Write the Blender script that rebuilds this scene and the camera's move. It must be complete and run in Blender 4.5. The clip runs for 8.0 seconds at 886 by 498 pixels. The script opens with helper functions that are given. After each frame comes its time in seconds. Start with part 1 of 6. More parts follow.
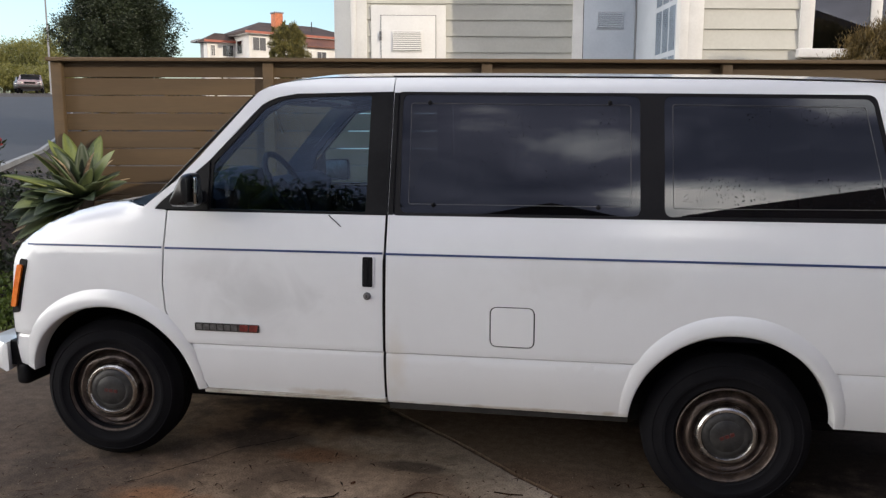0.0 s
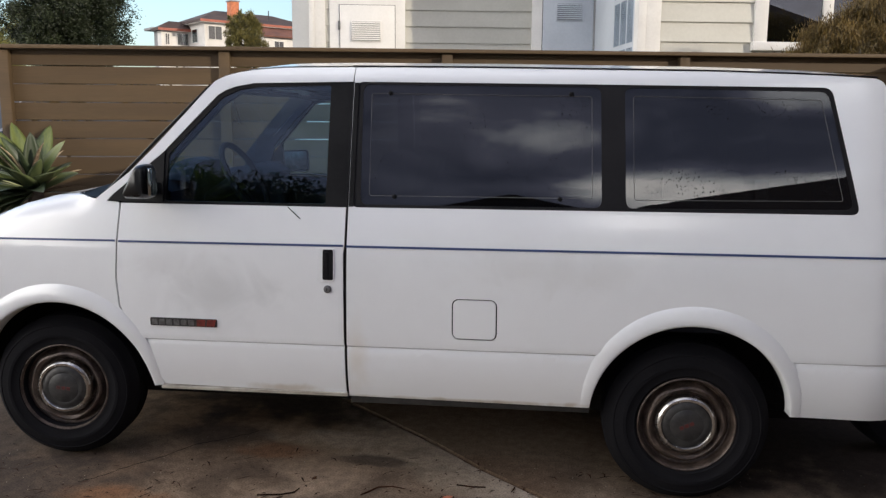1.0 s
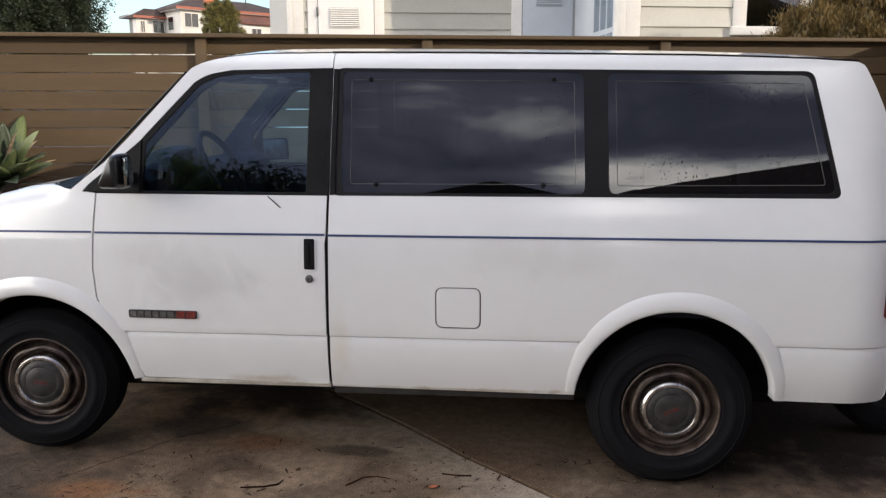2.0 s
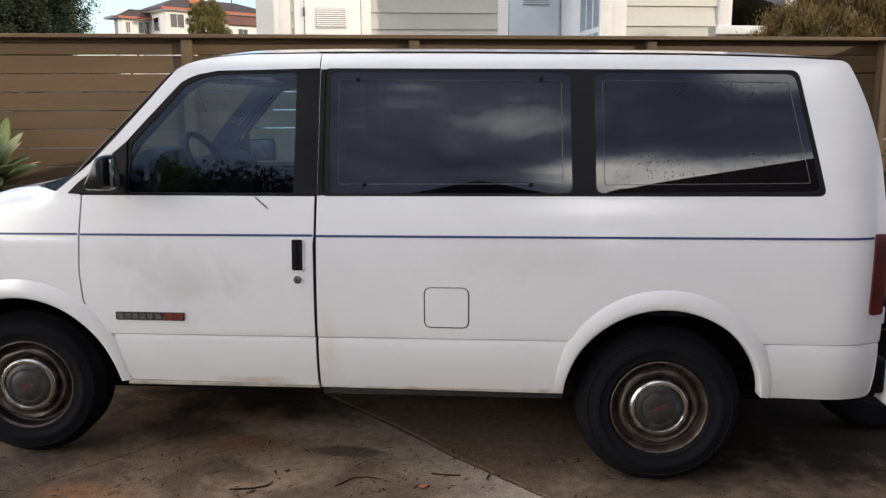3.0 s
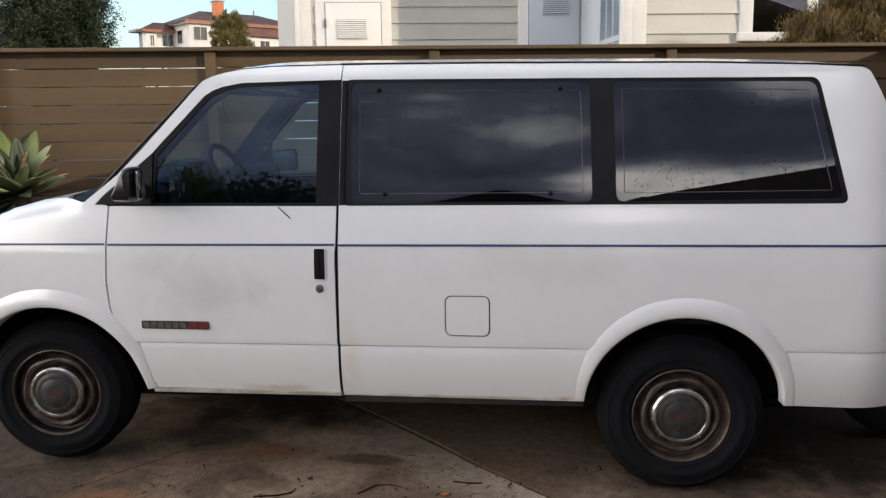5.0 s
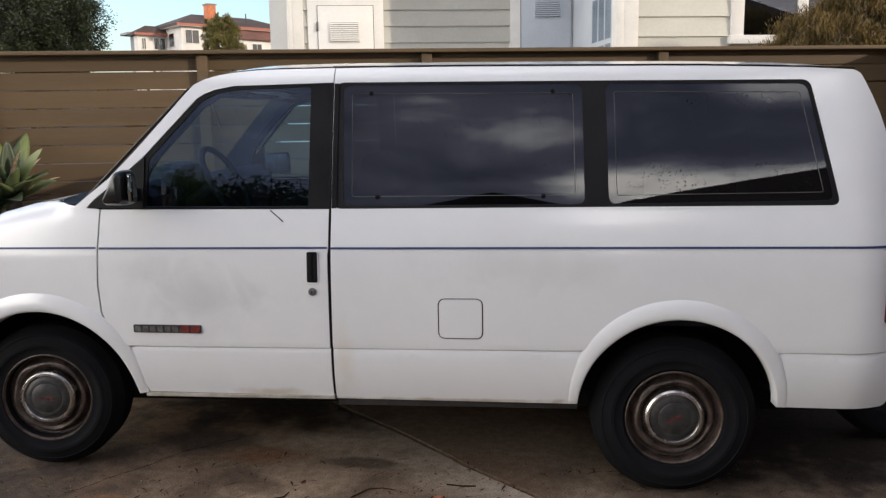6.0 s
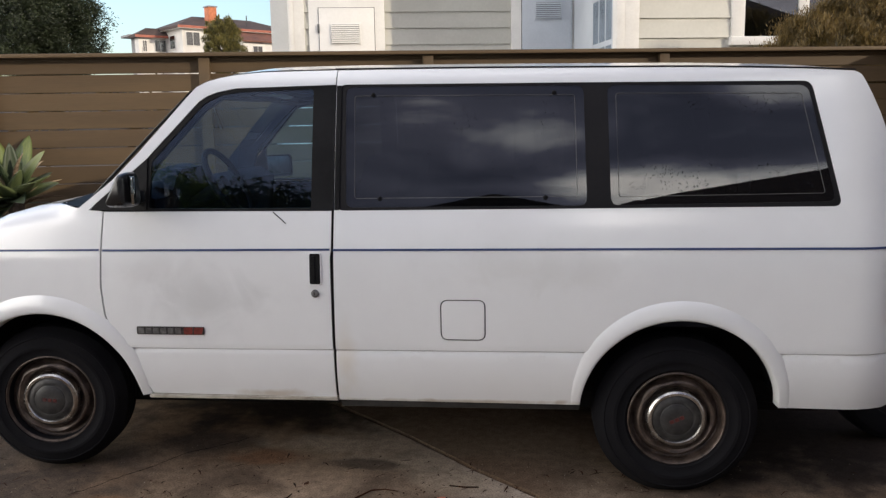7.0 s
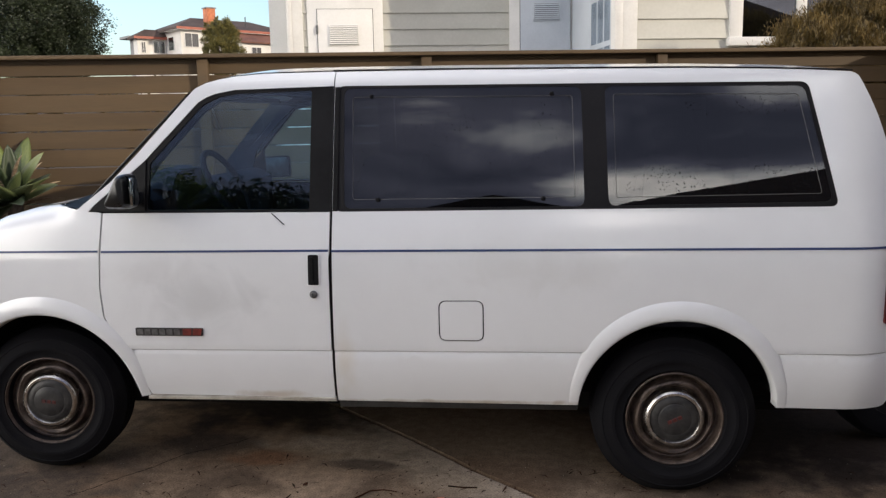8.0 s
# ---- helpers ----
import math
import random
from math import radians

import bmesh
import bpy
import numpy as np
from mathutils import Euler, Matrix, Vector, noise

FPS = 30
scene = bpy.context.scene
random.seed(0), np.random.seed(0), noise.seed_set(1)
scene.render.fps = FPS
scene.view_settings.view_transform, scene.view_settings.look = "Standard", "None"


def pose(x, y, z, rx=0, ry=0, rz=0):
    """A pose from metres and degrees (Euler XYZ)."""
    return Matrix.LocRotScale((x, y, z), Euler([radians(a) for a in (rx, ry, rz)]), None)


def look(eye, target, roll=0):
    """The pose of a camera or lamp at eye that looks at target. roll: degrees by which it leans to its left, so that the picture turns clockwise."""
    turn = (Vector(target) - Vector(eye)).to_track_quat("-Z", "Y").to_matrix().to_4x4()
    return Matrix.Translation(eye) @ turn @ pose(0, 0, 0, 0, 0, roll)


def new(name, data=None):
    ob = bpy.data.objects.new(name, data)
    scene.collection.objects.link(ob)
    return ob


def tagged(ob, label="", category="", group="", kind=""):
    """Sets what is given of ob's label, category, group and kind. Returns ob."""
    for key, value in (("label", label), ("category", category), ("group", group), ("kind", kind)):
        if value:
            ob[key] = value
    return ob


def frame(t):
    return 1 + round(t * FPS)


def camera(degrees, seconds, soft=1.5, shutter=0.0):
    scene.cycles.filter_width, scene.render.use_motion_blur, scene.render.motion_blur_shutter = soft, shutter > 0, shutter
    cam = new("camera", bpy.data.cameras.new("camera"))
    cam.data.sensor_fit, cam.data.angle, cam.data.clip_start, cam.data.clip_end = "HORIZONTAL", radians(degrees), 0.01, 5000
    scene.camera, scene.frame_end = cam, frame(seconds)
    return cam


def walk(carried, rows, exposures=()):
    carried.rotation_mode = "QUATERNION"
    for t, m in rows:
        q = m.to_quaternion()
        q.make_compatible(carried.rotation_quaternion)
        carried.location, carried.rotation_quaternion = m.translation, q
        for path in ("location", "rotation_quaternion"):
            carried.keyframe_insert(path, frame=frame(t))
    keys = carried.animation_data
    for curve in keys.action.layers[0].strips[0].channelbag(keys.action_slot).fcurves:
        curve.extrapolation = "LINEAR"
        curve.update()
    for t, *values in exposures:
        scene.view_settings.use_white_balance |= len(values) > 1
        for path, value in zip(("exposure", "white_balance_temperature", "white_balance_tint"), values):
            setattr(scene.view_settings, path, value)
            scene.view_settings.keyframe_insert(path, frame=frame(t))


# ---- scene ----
cam = camera(57.5, 8.0, soft=1.35)
PATH = [
    (0, (2.203, -3.346, 1.568), (1.873, -1.396, 1.276), 0.1),
    (0.5, (2.195, -3.329, 1.567), (1.915, -1.373, 1.256), 0.3),
    (1, (2.191, -3.318, 1.567), (1.96, -1.357, 1.254), 0.3),
    (1.5, (2.189, -3.293, 1.563), (1.989, -1.333, 1.219), -0.1),
    (2, (2.182, -3.286, 1.564), (1.997, -1.324, 1.22), -0.1),
    (3.5, (2.183, -3.292, 1.564), (2.033, -1.328, 1.22), -0.4),
    (4, (2.184, -3.301, 1.563), (2.006, -1.338, 1.223), -0.7),
    (4.5, (2.187, -3.312, 1.567), (1.975, -1.351, 1.237), -0.8),
    (6, (2.187, -3.31, 1.566), (1.996, -1.344, 1.251), -0.9),
    (6.5, (2.183, -3.316, 1.567), (1.997, -1.351, 1.25), -0.9),
    (7, (2.181, -3.318, 1.567), (1.988, -1.352, 1.256), -1.0),
    (7.5, (2.183, -3.325, 1.566), (1.983, -1.359, 1.258), -1.1),
    (8, (2.186, -3.325, 1.568), (1.995, -1.358, 1.259), -1.1),
]
walk(cam, [(t, look(eye, target, roll)) for t, eye, target, roll in PATH], exposures=[(0.0, 0.64, 6270, 9.6), (1.0, 0.64, 6270, 9.6), (1.6, 0.83, 6400, 9.6), (4.0, 0.83, 6400, 9.6), (4.6, 0.72, 6400, 9.6), (6.0, 0.71, 6400, 9.6), (6.5, 0.81, 6400, 9.6), (7.0, 0.67, 6400, 9.6), (8.0, 0.69, 6400, 9.6)])

# ---- light ----
SUN_H = (0.880, -0.474)
SUN_E = radians(15)
world = bpy.data.worlds.new("world")
scene.world = world
world.use_nodes = True
wn, wl = world.node_tree.nodes, world.node_tree.links
wn.clear()
w_out = wn.new("ShaderNodeOutputWorld")
w_bg = wn.new("ShaderNodeBackground")
w_sky = wn.new("ShaderNodeTexSky")
w_sky.sky_type = "NISHITA"
w_sky.sun_disc = False
w_sky.sun_elevation = SUN_E
w_sky.sun_rotation = math.atan2(SUN_H[0], SUN_H[1])
w_sky.air_density, w_sky.dust_density, w_sky.ozone_density = 1.0, 2.4, 1.5
w_tc = wn.new("ShaderNodeTexCoord")
w_sep = wn.new("ShaderNodeSeparateXYZ")
wl.new(w_tc.outputs["Generated"], w_sep.inputs[0])


def w_math(op, a, b, c=None):
    """A maths node of the sky on sockets or plain numbers."""
    nd = wn.new("ShaderNodeMath"); nd.operation = op
    for i, v in enumerate((a, b) if c is None else (a, b, c)):
        if isinstance(v, (int, float)):
            nd.inputs[i].default_value = v
        else:
            wl.new(v, nd.inputs[i])
    return nd.outputs[0]


def w_step(value, lo, hi, top=1.0):
    """A soft step from 0 at lo to top at hi."""
    nd = wn.new("ShaderNodeMapRange"); nd.interpolation_type = "SMOOTHSTEP"
    nd.inputs["From Min"].default_value, nd.inputs["From Max"].default_value, nd.inputs["To Max"].default_value = lo, hi, top
    wl.new(value, nd.inputs[0])
    return nd.outputs[0]


def w_cloud(x, z, rx, rz, top):
    """One long cloud bank round a direction of the southern sky."""
    dx = w_math("DIVIDE", w_math("SUBTRACT", W_X, x), rx)
    dz = w_math("DIVIDE", w_math("SUBTRACT", W_Z, z), rz)
    r2 = w_math("MULTIPLY_ADD", dx, dx, w_math("MULTIPLY", dz, dz))
    return w_step(r2, 1.0, 0.0, top)


W_X, W_Y, W_Z = (w_sep.outputs[a] for a in "XYZ")
w_den = w_math("MAXIMUM", w_math("ADD", W_Z, 0.22), 0.08)
w_cmb = wn.new("ShaderNodeCombineXYZ")
wl.new(w_math("DIVIDE", W_X, w_den), w_cmb.inputs[0])
wl.new(w_math("DIVIDE", W_Y, w_den), w_cmb.inputs[1])
w_noise = wn.new("ShaderNodeTexNoise")
w_noise.inputs["Scale"].default_value = 2.3
w_noise.inputs["Detail"].default_value = 9
w_noise.inputs["Roughness"].default_value = 0.62
w_noise.inputs["Distortion"].default_value = 0.45
wl.new(w_cmb.outputs[0], w_noise.inputs["Vector"])
# a gleam under the cloud deck in the south-east, lighter banks higher up
w_gleam = w_math("MULTIPLY", w_step(W_Z, 0.366, 0.306, 0.36), w_step(W_X, -0.02, 0.16))
w_field = w_math("ADD", w_math("MULTIPLY_ADD", w_noise.outputs["Fac"], 0.85, 0.0), w_gleam)
for bank in ((-0.04, 0.425, 0.18, 0.105, 0.10), (0.045, 0.420, 0.10, 0.060, 0.045), (-0.17, 0.465, 0.13, 0.050, 0.08), (0.31, 0.475, 0.12, 0.055, 0.30), (0.06, 0.305, 0.10, 0.030, 0.14)):
    w_field = w_math("ADD", w_field, w_cloud(*bank))
# unseen overhead sky, brightened towards the west to light the van
w_field = w_math("ADD", w_field, w_math("MULTIPLY", w_step(W_Z, 0.52, 0.80, 0.32), w_step(W_X, 0.42, -0.48)))
w_field = w_math("SUBTRACT", w_field, w_step(W_X, -0.16, -0.42, 0.09))
# unseen eastern sky, dimmed to darken the van's rear
w_field = w_math("SUBTRACT", w_field, w_step(W_X, 0.40, 0.62, 0.26))
# low western sky, out of view, brightened to light the van's front
w_field = w_math("ADD", w_field, w_math("MULTIPLY", w_step(W_X, -0.42, -0.56, 0.62), w_step(W_Z, 0.75, 0.40)))
# cloud brightness: dull violet-grey bellies to bright edges near the sun
w_ramp = wn.new("ShaderNodeValToRGB")
cr = w_ramp.color_ramp
cr.elements[0].position, cr.elements[0].color = 0.38, (0.054, 0.056, 0.081, 1)
cr.elements[1].position, cr.elements[1].color = 0.86, (1.0, 0.935, 0.86, 1)
e = cr.elements.new(0.56); e.color = (0.121, 0.121, 0.159, 1)
e = cr.elements.new(0.70); e.color = (0.460, 0.456, 0.455, 1)
wl.new(w_field, w_ramp.inputs[0])
w_bright = wn.new("ShaderNodeVectorMath"); w_bright.operation = "SCALE"
w_bright.inputs["Scale"].default_value = 30.0
wl.new(w_ramp.outputs["Color"], w_bright.inputs[0])
w_back = wn.new("ShaderNodeMapRange"); w_back.interpolation_type = "SMOOTHSTEP"
w_back.inputs["From Min"].default_value, w_back.inputs["From Max"].default_value = 0.60, 0.0
w_back.inputs["To Min"].default_value, w_back.inputs["To Max"].default_value = 0.0, 0.92
wl.new(w_sep.outputs["Y"], w_back.inputs[0])
w_mix = wn.new("ShaderNodeMix"); w_mix.data_type = "RGBA"
wl.new(w_back.outputs[0], w_mix.inputs["Factor"])
w_clear = wn.new("ShaderNodeVectorMath"); w_clear.operation = "SCALE"
w_clear.inputs["Scale"].default_value = 1.4
wl.new(w_sky.outputs[0], w_clear.inputs[0])
wl.new(w_clear.outputs[0], w_mix.inputs["A"])
wl.new(w_bright.outputs[0], w_mix.inputs["B"])
wl.new(w_mix.outputs["Result"], w_bg.inputs["Color"])
w_bg.inputs["Strength"].default_value = 0.12
wl.new(w_bg.outputs[0], w_out.inputs[0])

sun_data = bpy.data.lights.new("sun", "SUN")
sun_data.energy, sun_data.angle, sun_data.color = 2.05, radians(0.53), (1.0, 0.86, 0.68)
sun = new("sun", sun_data)
sun_to = Vector((SUN_H[0] * math.cos(SUN_E), SUN_H[1] * math.cos(SUN_E), math.sin(SUN_E)))
sun.matrix_world = look((0, 0, 30), Vector((0, 0, 30)) - sun_to)


# ---- materials ----
def principled(name):
    m = bpy.data.materials.new(name)
    m.use_nodes = True
    return m, m.node_tree.nodes, m.node_tree.links, m.node_tree.nodes["Principled BSDF"]


def surface(name, dark, light, rough=0.6, metal=0.0, scale=3.0, fine=60.0, bump=0.15, depth=0.002, coat=0.0, stretch=(1, 1, 1), per_object=0.0, rough_var=0.1, spec=0.5):
    """Two colours mixed by a broad and a fine noise, with a fine relief."""
    m, n, l, b = principled(name)
    tc = n.new("ShaderNodeTexCoord")
    mp = n.new("ShaderNodeMapping")
    mp.inputs["Scale"].default_value = stretch
    l.new(tc.outputs["Object"], mp.inputs[0])
    vec = mp.outputs[0]
    if per_object:
        oi = n.new("ShaderNodeObjectInfo")
        ml = n.new("ShaderNodeMath"); ml.operation = "MULTIPLY"; ml.inputs[1].default_value = 37.0
        l.new(oi.outputs["Random"], ml.inputs[0])
        va = n.new("ShaderNodeVectorMath"); va.operation = "ADD"
        l.new(vec, va.inputs[0]); l.new(ml.outputs[0], va.inputs[1])
        vec = va.outputs[0]
    big, small = n.new("ShaderNodeTexNoise"), n.new("ShaderNodeTexNoise")
    for t, s, dt in ((big, scale, 5), (small, fine, 4)):
        t.inputs["Scale"].default_value, t.inputs["Detail"].default_value = s, dt
        l.new(vec, t.inputs["Vector"])
    mx = n.new("ShaderNodeMath"); mx.operation = "MULTIPLY_ADD"
    mx.inputs[1].default_value, mx.inputs[2].default_value = 0.4, -0.2
    l.new(small.outputs["Fac"], mx.inputs[0])
    ad = n.new("ShaderNodeMath"); ad.operation = "ADD"
    l.new(big.outputs["Fac"], ad.inputs[0]); l.new(mx.outputs[0], ad.inputs[1])
    fac = ad.outputs[0]
    if per_object:
        po = n.new("ShaderNodeMath"); po.operation = "MULTIPLY_ADD"
        po.inputs[1].default_value = per_object
        l.new(oi.outputs["Random"], po.inputs[0]); l.new(fac, po.inputs[2])
        sb = n.new("ShaderNodeMath"); sb.operation = "SUBTRACT"; sb.inputs[1].default_value = per_object / 2
        l.new(po.outputs[0], sb.inputs[0]); fac = sb.outputs[0]
    rp = n.new("ShaderNodeValToRGB")
    rp.color_ramp.interpolation = "EASE"
    rp.color_ramp.elements[0].position, rp.color_ramp.elements[1].position = 0.25, 0.75
    rp.color_ramp.elements[0].color, rp.color_ramp.elements[1].color = (*dark, 1), (*light, 1)
    l.new(fac, rp.inputs[0]); l.new(rp.outputs[0], b.inputs["Base Color"])
    rr = n.new("ShaderNodeMapRange")
    rr.inputs["To Min"].default_value, rr.inputs["To Max"].default_value = max(0.02, rough - rough_var), min(1, rough + rough_var)
    l.new(big.outputs["Fac"], rr.inputs[0]); l.new(rr.outputs[0], b.inputs["Roughness"])
    b.inputs["Metallic"].default_value = metal
    b.inputs["Specular IOR Level"].default_value = spec
    b.inputs["Coat Weight"].default_value, b.inputs["Coat Roughness"].default_value = coat, 0.12
    if bump:
        bp = n.new("ShaderNodeBump")
        bp.inputs["Strength"].default_value, bp.inputs["Distance"].default_value = bump, depth
        l.new(small.outputs["Fac"], bp.inputs["Height"]); l.new(bp.outputs[0], b.inputs["Normal"])
    return m


def glass(name, tint, f0=0.04, rough=0.0):
    """A tinted pane: it lets a coloured part of the light through and mirrors the rest as glass does."""
    m = bpy.data.materials.new(name)
    m.use_nodes = True
    n, l = m.node_tree.nodes, m.node_tree.links
    n.clear()
    out, mix = n.new("ShaderNodeOutputMaterial"), n.new("ShaderNodeMixShader")
    tr, gl, fr = n.new("ShaderNodeBsdfTransparent"), n.new("ShaderNodeBsdfGlossy"), n.new("ShaderNodeLayerWeight")
    tr.inputs[0].default_value = (*tint, 1)
    gl.inputs["Roughness"].default_value = rough
    fr.inputs["Blend"].default_value = 0.5
    pw = n.new("ShaderNodeMath"); pw.operation = "POWER"; pw.inputs[1].default_value = 5.0
    l.new(fr.outputs["Facing"], pw.inputs[0])
    fm = n.new("ShaderNodeMath"); fm.operation = "MULTIPLY_ADD"
    fm.inputs[1].default_value, fm.inputs[2].default_value = 1 - f0, f0
    l.new(pw.outputs[0], fm.inputs[0])
    l.new(fm.outputs[0], mix.inputs[0]); l.new(tr.outputs[0], mix.inputs[1]); l.new(gl.outputs[0], mix.inputs[2])
    l.new(mix.outputs[0], out.inputs[0])
    return m


def leaf_material(name, dark, light, rough=0.5, clump=3.0):
    """Leaves: colour by clump and by leaf, and some light shines through."""
    m, n, l, b = principled(name)
    g = n.new("ShaderNodeNewGeometry")
    rp = n.new("ShaderNodeValToRGB")
    rp.color_ramp.elements[0].color, rp.color_ramp.elements[1].color = (*dark, 1), (*light, 1)
    tc, ns = n.new("ShaderNodeTexCoord"), n.new("ShaderNodeTexNoise")
    ns.inputs["Scale"].default_value, ns.inputs["Detail"].default_value = clump, 3
    l.new(tc.outputs["Object"], ns.inputs["Vector"])
    wide = n.new("ShaderNodeMapRange")
    wide.inputs["From Min"].default_value, wide.inputs["From Max"].default_value = 0.34, 0.66
    l.new(ns.outputs["Fac"], wide.inputs[0])
    mixed = n.new("ShaderNodeMix")
    mixed.inputs["Factor"].default_value = 0.55
    l.new(g.outputs["Random Per Island"], mixed.inputs["A"]); l.new(wide.outputs[0], mixed.inputs["B"])
    l.new(mixed.outputs["Result"], rp.inputs[0]); l.new(rp.outputs[0], b.inputs["Base Color"])
    b.inputs["Roughness"].default_value = rough
    tl, mx = n.new("ShaderNodeBsdfTranslucent"), n.new("ShaderNodeMixShader")
    mx.inputs[0].default_value = 0.25
    l.new(rp.outputs[0], tl.inputs[0])
    l.new(b.outputs[0], mx.inputs[1]); l.new(tl.outputs[0], mx.inputs[2])
    l.new(mx.outputs[0], n["Material Output"].inputs[0])
    return m


M_PAINT = surface("van_white_paint", (0.722, 0.733, 0.742), (0.760, 0.773, 0.780), rough=0.33, rough_var=0.015, scale=0.9, fine=9, bump=0.02, depth=0.003, coat=1.0)
M_PAINT.node_tree.nodes["Principled BSDF"].inputs["Coat IOR"].default_value = 1.62
M_PAINT.node_tree.nodes["Principled BSDF"].inputs["Coat Roughness"].default_value = 0.10


def smudge(m, x, z, rx, rz, colour, top, scale=4.0):
    """A grimy patch on the bodywork, broken up by streaky noise."""
    n, l = m.node_tree.nodes, m.node_tree.links
    b = n["Principled BSDF"]
    was = b.inputs["Base Color"].links[0].from_socket
    tc = n.new("ShaderNodeTexCoord")
    mp = n.new("ShaderNodeMapping"); mp.vector_type = "TEXTURE"
    mp.inputs["Location"].default_value, mp.inputs["Scale"].default_value = (x, 0, z), (rx, 50, rz)
    l.new(tc.outputs["Object"], mp.inputs[0])
    ln = n.new("ShaderNodeVectorMath"); ln.operation = "LENGTH"
    l.new(mp.outputs[0], ln.inputs[0])
    ns = n.new("ShaderNodeTexNoise"); ns.inputs["Scale"].default_value, ns.inputs["Detail"].default_value, ns.inputs["Distortion"].default_value = scale, 7, 0.8
    l.new(tc.outputs["Object"], ns.inputs["Vector"])
    ad = n.new("ShaderNodeMath"); ad.operation = "MULTIPLY_ADD"; ad.inputs[1].default_value = 2.0
    l.new(ns.outputs["Fac"], ad.inputs[0]); l.new(ln.outputs["Value"], ad.inputs[2])
    mr = n.new("ShaderNodeMapRange"); mr.interpolation_type = "SMOOTHSTEP"
    mr.inputs["From Min"].default_value, mr.inputs["From Max"].default_value, mr.inputs["To Max"].default_value = 2.0, 0.9, top
    l.new(ad.outputs[0], mr.inputs[0])
    mx = n.new("ShaderNodeMix"); mx.data_type = "RGBA"
    l.new(mr.outputs[0], mx.inputs["Factor"]); l.new(was, mx.inputs["A"]); mx.inputs["B"].default_value = (*colour, 1)
    l.new(mx.outputs["Result"], b.inputs["Base Color"])


for spot in ((0.82, 0.80, 0.36, 0.20, (0.48, 0.49, 0.49), 0.5, 5.0), (1.08, 0.388, 0.20, 0.03, (0.42, 0.33, 0.23), 0.6, 9.0), (1.42, 0.55, 0.07, 0.30, (0.62, 0.56, 0.46), 0.5, 5.0),
             (2.25, 0.95, 0.55, 0.14, (0.60, 0.60, 0.58), 0.4, 6.0), (1.95, 0.360, 0.75, 0.016, (0.36, 0.28, 0.20), 0.8, 9.0), (0.55, 0.95, 0.25, 0.08, (0.58, 0.58, 0.58), 0.35, 7.0)):
    smudge(M_PAINT, *spot)
M_STRIPE = surface("blue_stripe", (0.018, 0.034, 0.105), (0.030, 0.055, 0.160), rough=0.35, bump=0)
M_TRIM = surface("black_trim", (0.0035, 0.0035, 0.004), (0.0085, 0.0085, 0.0095), rough=0.5, scale=8, bump=0.05, spec=0.14)
M_RUBBER = surface("tyre_rubber", (0.0046, 0.0046, 0.0058), (0.0090, 0.0086, 0.0098), rough=0.85, spec=0.12, scale=5, fine=160, bump=0.2, depth=0.001)
M_PILLAR = surface("window_band_grey", (0.0062, 0.0058, 0.0066), (0.0105, 0.0098, 0.0108), rough=0.5, scale=6, bump=0.05, spec=0.2)
M_FRIT = surface("pane_edge_band", (0.19, 0.182, 0.168), (0.26, 0.25, 0.235), rough=0.6, scale=5, bump=0.02, spec=0.25)
M_UNDER = surface("underbody_black", (0.005, 0.005, 0.005), (0.012, 0.011, 0.010), rough=0.9, scale=6, spec=0.2)
M_RIM = surface("steel_rim_rusty", (0.027, 0.018, 0.014), (0.122, 0.091, 0.072), rough=0.42, metal=0.35, scale=16, fine=90, bump=0.1, depth=0.001)
M_CHROME = surface("worn_chrome", (0.30, 0.28, 0.26), (0.60, 0.59, 0.57), rough=0.25, metal=1.0, scale=20, bump=0.02)
M_ROCKER = surface("dirty_sill_paint", (0.30, 0.27, 0.22), (0.52, 0.49, 0.43), rough=0.6, scale=9, fine=40, bump=0.1)
M_FLANGE = surface("grimy_flange", (0.008, 0.007, 0.006), (0.026, 0.023, 0.020), rough=0.85, scale=9, fine=60, bump=0.2)
M_CAP = surface("hub_cap_grey", (0.022, 0.022, 0.022), (0.055, 0.053, 0.050), rough=0.45, metal=0.3, scale=20, bump=0.05)
M_RED = surface("faded_red", (0.11, 0.016, 0.012), (0.20, 0.03, 0.022), rough=0.4, scale=30, bump=0)
M_MARK = surface("dull_red_mark", (0.05, 0.010, 0.008), (0.10, 0.016, 0.012), rough=0.5, scale=30, bump=0)
M_BADGE = surface("badge_grey", (0.02, 0.02, 0.02), (0.045, 0.045, 0.045), rough=0.35, scale=40, bump=0)
M_BADGE_L = surface("badge_letter_silver", (0.10, 0.10, 0.10), (0.19, 0.19, 0.19), rough=0.35, metal=0.5, scale=40, bump=0)
M_ORANGE = surface("amber_lens", (0.62, 0.13, 0.012), (0.80, 0.21, 0.025), rough=0.2, scale=30, fine=240, bump=0.3, coat=0.6)
M_TAIL = surface("red_lens", (0.046, 0.003, 0.003), (0.105, 0.007, 0.006), rough=0.4, scale=9, fine=200, bump=0.2, coat=0.1, spec=0.25)
M_INT = surface("interior_dark", (0.006, 0.0066, 0.010), (0.014, 0.0155, 0.022), rough=0.85, scale=6, spec=0.1)
M_DASH = surface("dash_blue_grey", (0.009, 0.013, 0.024), (0.017, 0.024, 0.042), rough=0.8, scale=6, spec=0.1)
M_MIRROR = surface("mirror_glass", (0.34, 0.36, 0.36), (0.46, 0.48, 0.48), rough=0.08, metal=1.0, scale=20, bump=0.02, rough_var=0.03)
